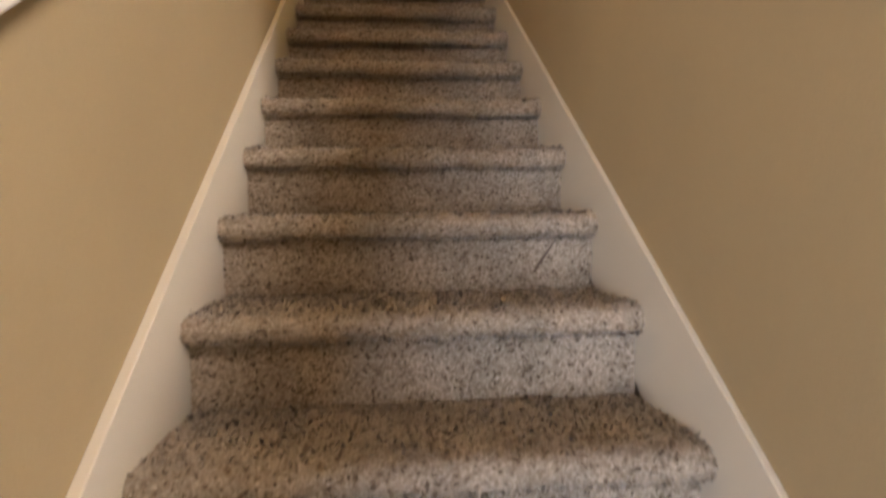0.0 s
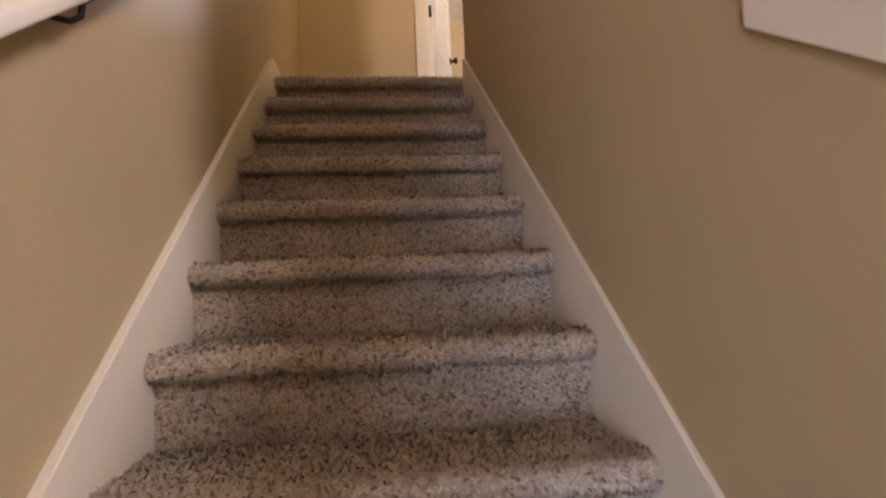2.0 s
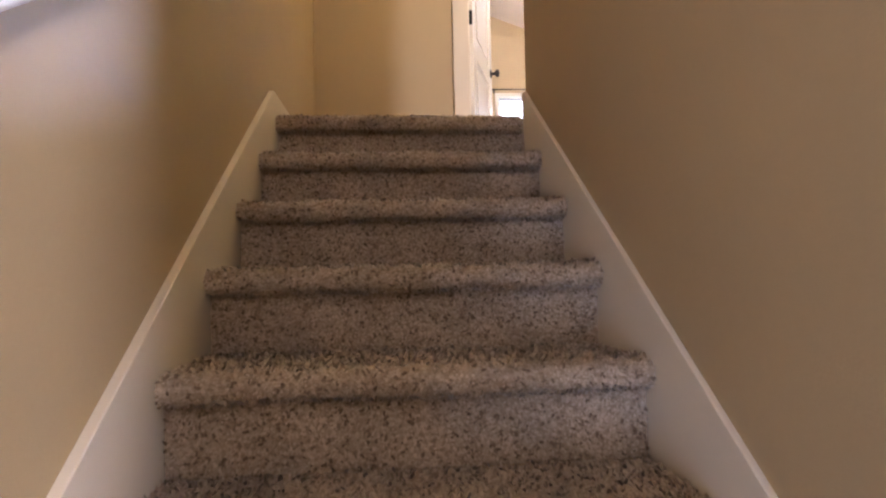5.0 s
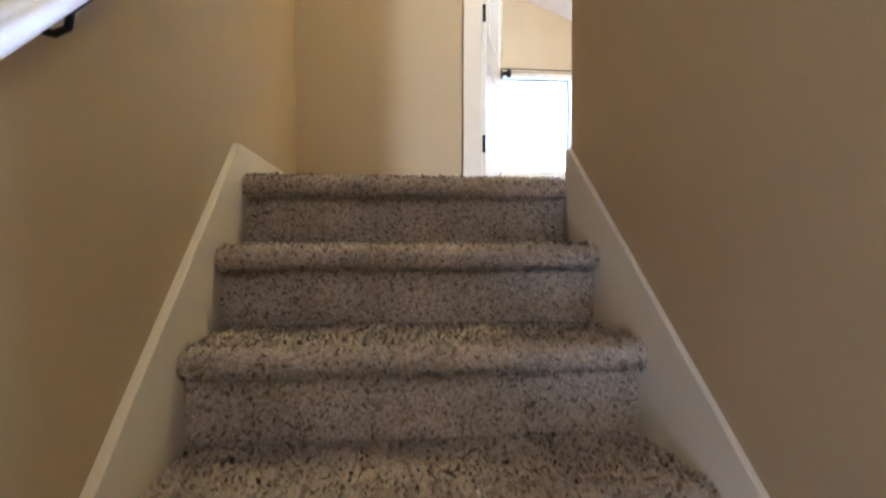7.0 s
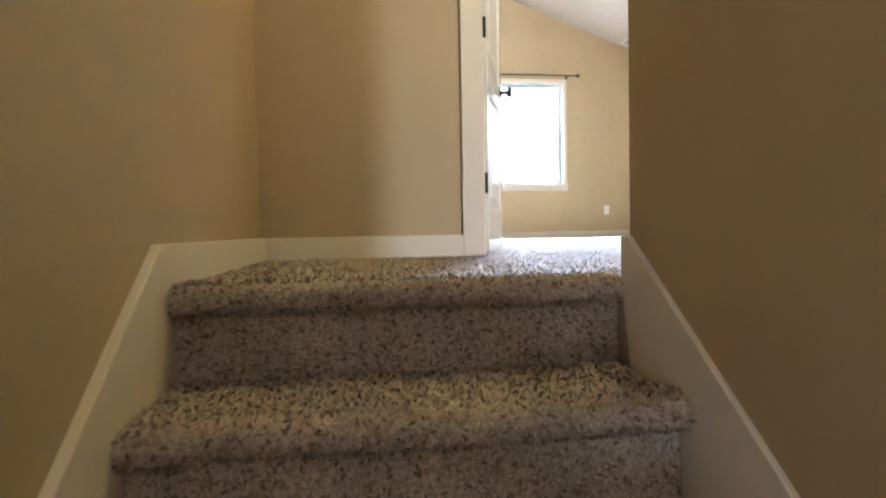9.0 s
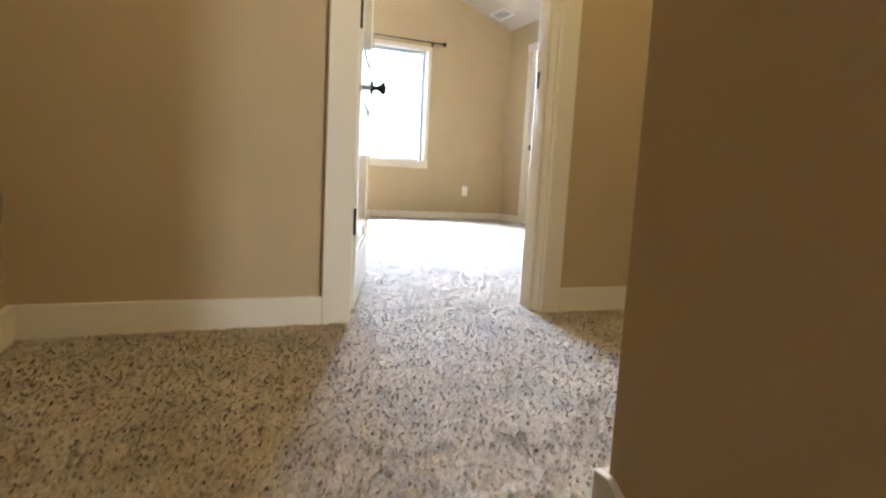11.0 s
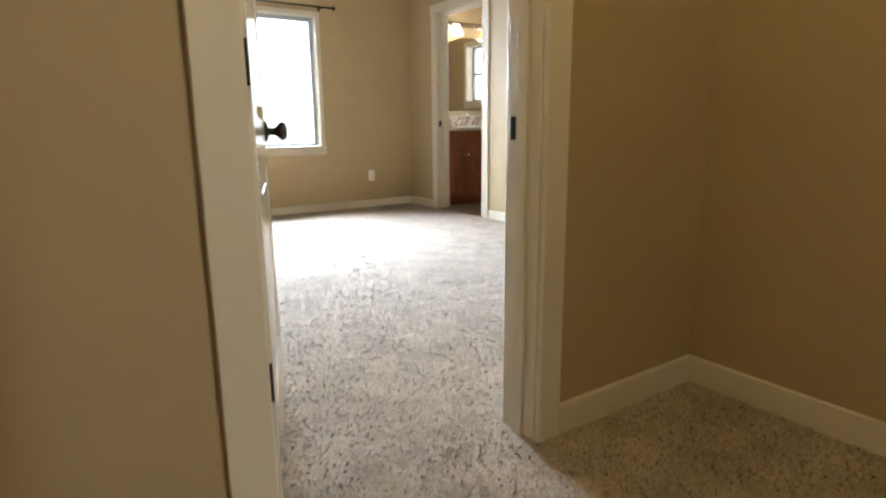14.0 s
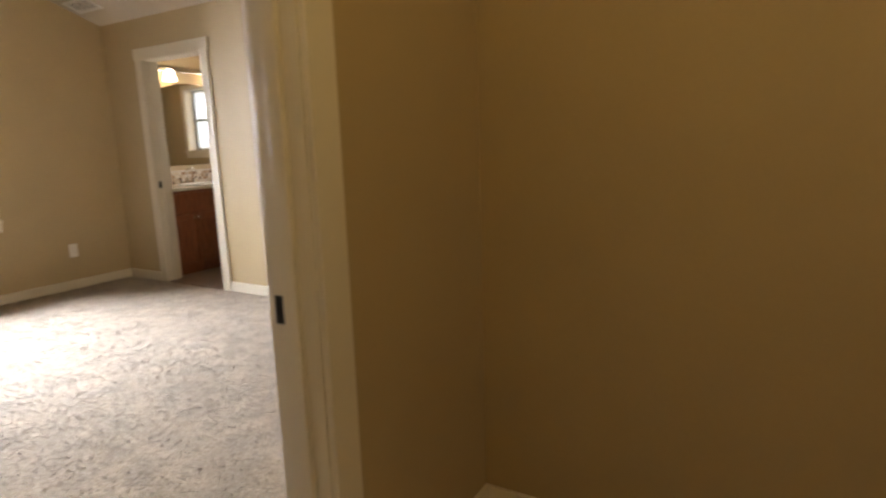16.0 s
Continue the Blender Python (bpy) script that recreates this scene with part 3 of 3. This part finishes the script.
bath_frame = thing("door_frame_2", "white painted bathroom door frame with flat casing", "door frame", kind="structure")
for x, o in ((SIDE, -1), (SIDE + 0.12, 1)):
    xa, xb = sorted((x, x + o * 0.018))
    part("side_casing", boxes((xa, xb, BATH0 - 0.095, BATH0 - 0.005, -0.012, BATH_TOP + 0.005), bevel=0.003), white_trim, bath_frame)
    part("side_casing", boxes((xa, xb, BATH1 + 0.005, BATH1 + 0.095, -0.012, BATH_TOP + 0.005), bevel=0.003), white_trim, bath_frame)
    xa, xb = sorted((x, x + o * 0.021))
    part("head_casing", boxes((xa, xb, BATH0 - 0.108, BATH1 + 0.108, BATH_TOP + 0.0055, BATH_TOP + 0.098), bevel=0.003), white_trim, bath_frame)
part("jamb", boxes((SIDE - 0.001, SIDE + 0.121, BATH0 - 0.0195, BATH0, -0.012, BATH_TOP), bevel=0.002), white_trim, bath_frame)
part("jamb", boxes((SIDE - 0.001, SIDE + 0.121, BATH1, BATH1 + 0.0195, -0.012, BATH_TOP), bevel=0.002), white_trim, bath_frame)
part("head_jamb", boxes((SIDE - 0.001, SIDE + 0.121, BATH0 - 0.0195, BATH1 + 0.0195, BATH_TOP + 0.0002, BATH_TOP + 0.0195), bevel=0.002), white_trim, bath_frame)
part("stop", boxes((SIDE + 0.045, SIDE + 0.08, BATH1 - 0.011, BATH1 - 0.0002, -0.012, BATH_TOP - 0.001), bevel=0.003), white_trim, bath_frame)
part("strike_plate", boxes((SIDE + 0.005, SIDE + 0.035, BATH1 - 0.0022, BATH1 - 0.0002, 0.845, 0.905), bevel=0.0008), bronze, bath_frame, "dark bronze strike plate")


# ---- bedroom door, open into the room ----
def panel_door(width, height, thick):
    """A two-panel leaf along +x from its hinge edge, its faces at y = 0 and y = -thick; sunk, moulded panels."""
    bm = bmesh.new()
    st, mid, lock = 0.105, 0.115, 0.80
    rows = ((0.19, lock - mid / 2), (lock + mid / 2, height - 0.115))
    box(bm, 0, st, -thick, 0, 0, height, bevel=0.002)
    box(bm, width - st, width, -thick, 0, 0, height, bevel=0.002)
    for z0, z1 in ((0, 0.19), (lock - mid / 2, lock + mid / 2), (height - 0.115, height)):
        box(bm, st, width - st, -thick, 0, z0, z1)
    return bm, rows, st


DOOR_W, DOOR_H, DOOR_T, SWING = 0.703, 1.962, 0.035, 71.2
leaf = thing("bedroom_door", "white glossy two-panel door standing open into the bedroom", "door", at=(DOOR_L + 0.008, HALL_Y + 0.124, 0.006, 0, 0, SWING))
bm, rows, st = panel_door(DOOR_W, DOOR_H, DOOR_T)
part("rails_and_stiles", bm, door_paint, leaf)
for z0, z1 in rows:
    bm = boxes((st, DOOR_W - st, -DOOR_T + 0.011, -0.011, z0, z1))
    part("panel", bm, door_paint, leaf)
    for ya, yb in ((-0.0105, -0.003), (-DOOR_T + 0.003, -DOOR_T + 0.0105)):
        bm = bmesh.new()
        for r in ((st, st + 0.016, ya, yb, z0, z1), (DOOR_W - st - 0.016, DOOR_W - st, ya, yb, z0, z1), (st + 0.016, DOOR_W - st - 0.016, ya, yb, z0, z0 + 0.016), (st + 0.016, DOOR_W - st - 0.016, ya, yb, z1 - 0.016, z1)):
            box(bm, *r, bevel=0.0035)
        part("panel_moulding", bm, door_paint, leaf)
        bm = bmesh.new()
        yc = (ya + yb) / 2
        box(bm, st + 0.05, DOOR_W - st - 0.05, yc - 0.0035, yc + 0.0035, z0 + 0.05, z1 - 0.05, bevel=0.003)
        part("raised_field", bm, door_paint, leaf)
KNOB = [(0.0, 0.0), (0.031, 0.0), (0.032, 0.004), (0.027, 0.008), (0.013, 0.011), (0.0115, 0.026), (0.014, 0.033), (0.024, 0.040), (0.0285, 0.048), (0.028, 0.056), (0.021, 0.063), (0.009, 0.066), (0.0, 0.066)]
for sgn, y in ((-1, -DOOR_T), (1, 0.0)):
    bm = moved(lathe([(max(r, 0.0005), sgn * h) for r, h in KNOB], 24, "y"), pose(DOOR_W - 0.06, y, 0.838))
    part("knob", bm, bronze, leaf, "dark bronze door knob", smooth=True)
part("latch_plate", boxes((DOOR_W, DOOR_W + 0.0015, -0.029, -0.006, 0.817, 0.873)), bronze, leaf, "dark bronze latch plate")
for z in (0.302, 0.976, 1.72):
    hinge = part("hinge", boxes((-0.0022, -0.0004, -0.033, -0.002, z - 0.045, z + 0.045), (-0.006, 0.0, -0.0005, 0.004, z - 0.045, z + 0.045)), bronze, leaf, "black butt hinge")
    part("hinge_pin", moved(lathe([(0.0055, -0.05), (0.0062, -0.046), (0.0055, -0.044), (0.0055, 0.044), (0.0062, 0.046), (0.004, 0.052)], 12), pose(-0.002, 0.005, z)), bronze, hinge, smooth=True)
    tagged(link_mesh("frame_hinge", boxes((DOOR_L + 0.0003, DOOR_L + 0.0036, HALL_Y + 0.083, HALL_Y + 0.119, z + 0.006 - 0.045, z + 0.006 + 0.045), bevel=0.0006), bronze, bed_frame), kind="structure")


# ---- windows ----
def window_y(name, x0, x1):
    """A white-cased window with a grey vinyl frame in the far wall."""
    w = thing(name, "bright white-cased window with a grey vinyl frame", "window", kind="structure")
    y = FAR
    part("side_casing", boxes((x0 - 0.042, x0 + 0.002, y - 0.016, y - 0.0005, WZ0 - 0.0, WZ1), bevel=0.003), white_trim, w)
    part("side_casing", boxes((x1 - 0.002, x1 + 0.042, y - 0.016, y - 0.0005, WZ0 - 0.0, WZ1), bevel=0.003), white_trim, w)
    part("head_casing", boxes((x0 - 0.042, x1 + 0.042, y - 0.018, y - 0.0005, WZ1 + 0.0005, WZ1 + 0.042), bevel=0.003), white_trim, w)
    part("sill", boxes((x0 - 0.052, x1 + 0.052, y - 0.034, y - 0.0005, WZ0 - 0.022, WZ0 - 0.0005), (x0, x1, y - 0.0005, y + 0.09, WZ0 - 0.022, WZ0 + 0.003), bevel=0.003), white_trim, w)
    part("apron", boxes((x0 - 0.05, x1 + 0.05, y - 0.018, y - 0.0005, WZ0 - 0.092, WZ0 - 0.0225), bevel=0.003), white_trim, w)
    part("reveal", boxes((x0, x0 + 0.008, y, y + 0.09, WZ0 + 0.0035, WZ1 - 0.0005), (x1 - 0.008, x1, y, y + 0.09, WZ0 + 0.0035, WZ1 - 0.0005), (x0 + 0.0085, x1 - 0.0085, y, y + 0.09, WZ1 - 0.008, WZ1 - 0.0005)), white_trim, w)
    ya, yb, f = y + 0.055, y + 0.11, 0.042
    a, b, c, d = x0 + 0.0085, x1 - 0.0085, WZ0 + 0.0035, WZ1 - 0.0085
    part("window_frame", boxes((a, a + f, ya, yb, c, d), (b - f, b, ya, yb, c, d), (a + f, b - f, ya, yb, c, c + 0.024), (a + f, b - f, ya, yb, d - f, d), bevel=0.004), vinyl, w)
    p = part("pane", boxes((a + f, b - f, y + 0.078, y + 0.084, c + 0.024, d - f)), glass, w)
    p.visible_shadow = False
    return w


window_y("window_1", *WIN)

rod = thing("curtain_rod", "thin dark bronze curtain rod above the bedroom window", "curtain rod")
part("pole", tube([(1.74, FAR - 0.075, 1.990), (3.05, FAR - 0.075, 1.990)], 0.0075, 12), bronze, rod, smooth=True)
for x, s in ((3.05, 1), (1.74, -1)):
    part("finial", moved(lathe([(0.008, 0.0), (0.010, s * 0.006), (0.019, s * 0.016), (0.021, s * 0.028), (0.014, s * 0.040), (0.004, s * 0.046)], 16, "x"), pose(x, FAR - 0.075, 1.990)), bronze, rod, smooth=True)
for x in (2.95, 1.85):
    br = part("bracket", tube([(x, FAR - 0.002, 1.985), (x, FAR - 0.05, 1.983), (x, FAR - 0.075, 1.981)], 0.005, 8), bronze, rod, smooth=True)
    part("wall_plate", boxes((x - 0.012, x + 0.012, FAR - 0.004, FAR - 0.0005, 1.955, 2.015), bevel=0.001), bronze, br)

out = thing("wall_outlet", "white duplex power outlet low on the tan wall", "outlet")
part("cover_plate", boxes((3.429, 3.499, FAR - 0.006, FAR - 0.0005, 0.275, 0.39), bevel=0.0025), plastic, out)
for z in (0.313, 0.352):
    so = part("socket", boxes((3.448, 3.480, FAR - 0.009, FAR - 0.0055, z - 0.014, z + 0.014), bevel=0.002), plastic, out)
    part("slots", boxes((3.457, 3.459, FAR - 0.0095, FAR - 0.0085, z - 0.002, z + 0.008), (3.468, 3.470, FAR - 0.0095, FAR - 0.0085, z - 0.002, z + 0.008)), dark_slot, so)

vent = thing("ceiling_vent", "white louvred air register in the sloped ceiling", "vent", at=(VENT_X, VENT_Y, roof(VENT_X) - 0.001, 0, math.degrees(math.atan(0.3675)), 0))
part("frame", boxes((-0.08, -0.055, -0.17, 0.17, -0.010, 0), (0.055, 0.08, -0.17, 0.17, -0.010, 0), (-0.055, 0.055, -0.17, -0.14, -0.010, 0), (-0.055, 0.055, 0.14, 0.17, -0.010, 0), bevel=0.002), plastic, vent)
part("backing", boxes((-0.055, 0.055, -0.14, 0.14, -0.003, -0.001)), dark_slot, vent)
for i in range(6):
    x = -0.045 + i * 0.018
    part("slat", moved(boxes((-0.0045, 0.0045, -0.14, 0.14, -0.0008, 0.0008)), pose(x, 0, -0.008, 0, 35, 0)), plastic, vent)


# ---- handrail ----
RX = 0.045
rz = lambda y: RAIL_Z + SLOPE * y
rail = thing("handrail", "white painted wooden handrail on black brackets", "handrail")
bm = bmesh.new()
sec = [(0.005, -0.031), (0.012, -0.0295), (0.0165, -0.025), (0.0185, -0.018), (0.0195, -0.010), (0.0195, -0.003), (0.0175, 0.004), (0.012, 0.009), (0.004, 0.011)]
ring = [(-x, z) for x, z in sec] + [(x, z) for x, z in reversed(sec)]
ends = []
for y in (-3.35, 0.16):
    ends.append([bm.verts.new((RX + x, y, rz(y) + z)) for x, z in ring])
k = len(ring)
for i in range(k):
    bm.faces.new((ends[0][i], ends[0][(i + 1) % k], ends[1][(i + 1) % k], ends[1][i]))
bm.faces.new(ends[0])
bm.faces.new(ends[1])
part("rail", bm, white_trim, rail, smooth=True)
for y in (-3.0, -1.93, -0.98, 0.02):
    z = rz(y) - 0.03
    b = part("bracket", tube([(WALL_L + 0.004, y, z - 0.020), (WALL_L + 0.020, y, z - 0.026), (RX - 0.018, y, z - 0.033), (RX - 0.004, y, z - 0.026), (RX, y, z + 0.001)], [0.006, 0.0048, 0.0048, 0.0050, 0.0052], 10), bronze, rail, "black iron rail bracket", smooth=True)
    part("rosette", moved(lathe([(0.014, 0.0), (0.014, 0.003), (0.010, 0.006), (0.006, 0.008)], 20, "x"), pose(WALL_L + 0.0005, y, z - 0.020)), bronze, b, smooth=True)
    part("saddle", moved(boxes((-0.012, 0.012, -0.034, 0.034, -0.0025, 0.0), bevel=0.001), pose(RX, y, rz(y) - 0.0305, math.degrees(math.atan(SLOPE)), 0, 0)), bronze, b)

# ---- bathroom ----
VX0, VX1, VF, VTOP = SIDE + 0.125, BATH_X - 0.005, 5.27, 0.83
van = thing("vanity_cabinet", "cherry wood bathroom vanity with paired doors", "cabinet")
part("carcass", boxes((VX0, VX1, VF, FAR - 0.001, 0.10, VTOP - 0.03)), cherry, van)
part("toe_kick", boxes((VX0, VX1, VF + 0.06, VF + 0.075, -0.003, 0.0995)), cherry, van)
xs = (VX0 + 0.01, 4.325, 4.62, 4.915, VX1 - 0.01)
for i in range(4):
    a, b = xs[i] + 0.003, xs[i + 1] - 0.003
    d = part("door", boxes((a, b, VF - 0.018, VF - 0.0005, 0.115, 0.575), bevel=0.003), cherry, van)
    part("raised_panel", boxes((a + 0.045, b - 0.045, VF - 0.023, VF - 0.0182, 0.165, 0.525), bevel=0.004), cherry, d)
    kx = b - 0.025 if i % 2 == 0 else a + 0.025
    part("pull", moved(lathe([(0.007, 0.0), (0.005, -0.010), (0.012, -0.018), (0.013, -0.024), (0.006, -0.029)], 14, "y"), pose(kx, VF - 0.018, 0.54)), chrome, d, "small nickel cabinet knob", smooth=True)
    if i % 2 == 0:
        part("drawer_front", boxes((xs[i] + 0.003, xs[i + 2] - 0.003, VF - 0.018, VF - 0.0005, 0.595, 0.775), bevel=0.003), cherry, van)

top = thing("vanity_counter", "cream stone vanity countertop with a white basin", "countertop")
part("slab", boxes((VX0 - 0.003, VX1, VF - 0.03, FAR - 0.001, VTOP - 0.0295, VTOP), bevel=0.004), stone, top)
bm = lathe([(0.20, 0.001), (0.21, 0.008), (0.205, 0.014), (0.19, 0.014), (0.17, 0.006), (0.12, 0.003), (0.02, 0.002)], 32)
moved(bm, pose(4.62, 5.50, VTOP) @ Matrix.Diagonal((1.15, 0.85, 1, 1)))
part("basin", bm, porcelain, top, "white porcelain basin rim", smooth=True)

tap = thing("faucet", "brushed nickel faucet behind the basin", "faucet")
part("base", boxes((4.54, 4.70, 5.705, 5.745, VTOP + 0.001, VTOP + 0.014), bevel=0.005), chrome, tap)
part("spout", tube([(4.62, 5.725, VTOP + 0.01), (4.62, 5.725, VTOP + 0.12), (4.62, 5.70, VTOP + 0.155), (4.62, 5.65, VTOP + 0.16), (4.62, 5.61, VTOP + 0.135)], [0.013, 0.011, 0.010, 0.010, 0.009], 12), chrome, tap, smooth=True)
for x in (4.555, 4.685):
    part("handle", tube([(x, 5.725, VTOP + 0.012), (x, 5.725, VTOP + 0.05), (x + (x - 4.62) * 0.6, 5.71, VTOP + 0.062)], [0.011, 0.008, 0.006], 10), chrome, tap, smooth=True)

mir = thing("vanity_mirror", "frameless wall mirror with an arched top edge", "mirror")
MX0, MX1, MZ = 4.445, 5.18, 1.02
pts = [(MX0, MZ), (MX1, MZ)]
n = 24
for i in range(n + 1):
    u = i / n
    x = MX1 + (MX0 - MX1) * u
    pts.append((x, 1.755 + 0.085 * math.sin(math.pi * u) ** 0.7))
part("mirror_glass", prism_y(pts, FAR - 0.010, FAR - 0.004), mirror_mat, mir)
part("mirror_backing", prism_y([(x, z - 0.0) for x, z in pts], FAR - 0.0038, FAR - 0.0008), dark_slot, mir)

lamp = thing("vanity_light", "lit vanity light bar with bell glass shades", "wall lamp")
part("back_bar", boxes((4.47, 5.13, FAR - 0.022, FAR - 0.0005, 1.945, 1.995), bevel=0.006), chrome, lamp)
for x in (4.54, 5.06):
    a = part("arm", tube([(x, FAR - 0.02, 1.97), (x, FAR - 0.08, 1.985), (x, FAR - 0.10, 1.955)], 0.008, 8), chrome, lamp, smooth=True)
    part("shade", moved(lathe([(0.022, 0.0), (0.034, -0.012), (0.046, -0.045), (0.056, -0.085), (0.066, -0.105), (0.060, -0.106), (0.02, -0.06)], 24), pose(x, FAR - 0.10, 1.955)), lamp_glow, a, "glowing frosted glass bell shade", smooth=True)

splash = thing("backsplash", "brown and cream mosaic backsplash above the counter", "backsplash", kind="structure")
part("grout_bed", boxes((VX0 - 0.003, VX1, FAR - 0.006, FAR - 0.0005, VTOP + 0.0005, 0.955)), grout, splash)
part("top_trim", boxes((VX0 - 0.003, VX1, FAR - 0.012, FAR - 0.0005, 0.9555, 0.968), bevel=0.003), stone, splash)
tile_bm = boxes((-0.0132, 0.0132, -0.003, 0.003, -0.0132, 0.0132), bevel=0.0015)
tile_me = bpy.data.meshes.new("tile")
tile_bm.to_mesh(tile_me)
tile_bm.free()
tile_me.materials.append(mosaic)
for r in range(4):
    for c in range(41):
        o = new("tile", tile_me)
        o.parent = splash
        o.location = (VX0 + 0.015 + c * 0.0288, FAR - 0.0068, VTOP + 0.0165 + r * 0.0302)

bw = thing("window_2", "small white-cased bathroom window with a grey sash", "window", kind="structure")
part("casing", boxes((BATH_X - 0.016, BATH_X - 0.0005, BW0 - 0.05, BW0, BWZ0, BWZ1 + 0.05), (BATH_X - 0.016, BATH_X - 0.0005, BW1, BW1 + 0.05, BWZ0, BWZ1 + 0.05), (BATH_X - 0.016, BATH_X - 0.0005, BW0, BW1, BWZ1, BWZ1 + 0.05), bevel=0.002), white_trim, bw)
part("window_sill", boxes((BATH_X - 0.035, BATH_X - 0.0005, BW0 - 0.06, BW1 + 0.06, BWZ0 - 0.02, BWZ0 - 0.0005), (BATH_X - 0.016, BATH_X - 0.0005, BW0 - 0.05, BW1 + 0.05, BWZ0 - 0.08, BWZ0 - 0.0205), bevel=0.002), white_trim, bw)
part("reveal", boxes((BATH_X, BATH_X + 0.13, BW0 - 0.0, BW0 + 0.006, BWZ0 + 0.0065, BWZ1 - 0.0065), (BATH_X, BATH_X + 0.13, BW1 - 0.006, BW1, BWZ0 + 0.0065, BWZ1 - 0.0065), (BATH_X, BATH_X + 0.13, BW0, BW1, BWZ0, BWZ0 + 0.006), (BATH_X, BATH_X + 0.13, BW0, BW1, BWZ1 - 0.006, BWZ1)), white_trim, bw)
zm = (BWZ0 + BWZ1) / 2
part("window_frame", boxes((BATH_X + 0.09, BATH_X + 0.13, BW0 + 0.0065, BW0 + 0.04, BWZ0 + 0.0065, BWZ1 - 0.0065), (BATH_X + 0.09, BATH_X + 0.13, BW1 - 0.04, BW1 - 0.0065, BWZ0 + 0.0065, BWZ1 - 0.0065),
     (BATH_X + 0.09, BATH_X + 0.13, BW0 + 0.04, BW1 - 0.04, BWZ0 + 0.0065, BWZ0 + 0.03), (BATH_X + 0.09, BATH_X + 0.13, BW0 + 0.04, BW1 - 0.04, BWZ1 - 0.03, BWZ1 - 0.0065), (BATH_X + 0.09, BATH_X + 0.13, BW0 + 0.04, BW1 - 0.04, zm - 0.018, zm + 0.018), bevel=0.003), vinyl, bw)
for z0, z1 in ((BWZ0 + 0.03, zm - 0.018), (zm + 0.018, BWZ1 - 0.03)):
    p = part("pane", boxes((BATH_X + 0.108, BATH_X + 0.113, BW0 + 0.04, BW1 - 0.04, z0, z1)), glass, bw)
    p.visible_shadow = False


# ---- outside ----
tagged(link_mesh("ground", boxes((-300, 300, -300, 300, LOW - 0.6, LOW - 0.25)), grass), "green lawn around the house", "ground", kind="structure")
haze = glow_material("overcast_sky_glow", (0.93, 0.97, 1.0), 4.5)
tagged(link_mesh("backdrop_north", boxes((-120, 120, 40, 40.5, -3.0, 60)), haze), "bright overcast sky beyond the lawn", "sky", kind="structure")
tagged(link_mesh("backdrop_east", boxes((55, 55.5, -120, 39.9, -3.0, 60)), haze), "bright overcast sky beyond the lawn", "sky", kind="structure")


# ---- ceiling lights ----
dome_glass = glow_material("lit_dome_glass", (1.0, 0.765, 0.30), 138)
bedroom_glass = glow_material("lit_bedroom_glass", (1.0, 0.90, 0.74), 34)


def dome_light(label, glass_mat, at):
    lamp_ob = thing("ceiling_light", label, "ceiling lamp", at=at)
    part("base_plate", lathe([(0.150, -0.0005), (0.150, -0.018), (0.142, -0.024), (0.05, -0.024)], 32), chrome, lamp_ob, smooth=True)
    part("glass_dome", lathe([(0.138, -0.0245), (0.136, -0.045), (0.120, -0.075), (0.085, -0.098), (0.04, -0.110), (0.004, -0.112)], 32), glass_mat, lamp_ob, "glowing frosted glass dome", smooth=True)


dome_light("flush frosted glass dome light on the hall ceiling", dome_glass, (HALL_LAMP[0], HALL_LAMP[1], 2.5, 0, 0, 0))
dome_light("lit frosted glass dome on the sloped bedroom ceiling", bedroom_glass, (2.30, 4.90, roof(2.30) - 0.001, 0, math.degrees(math.atan(0.3675)), 0))
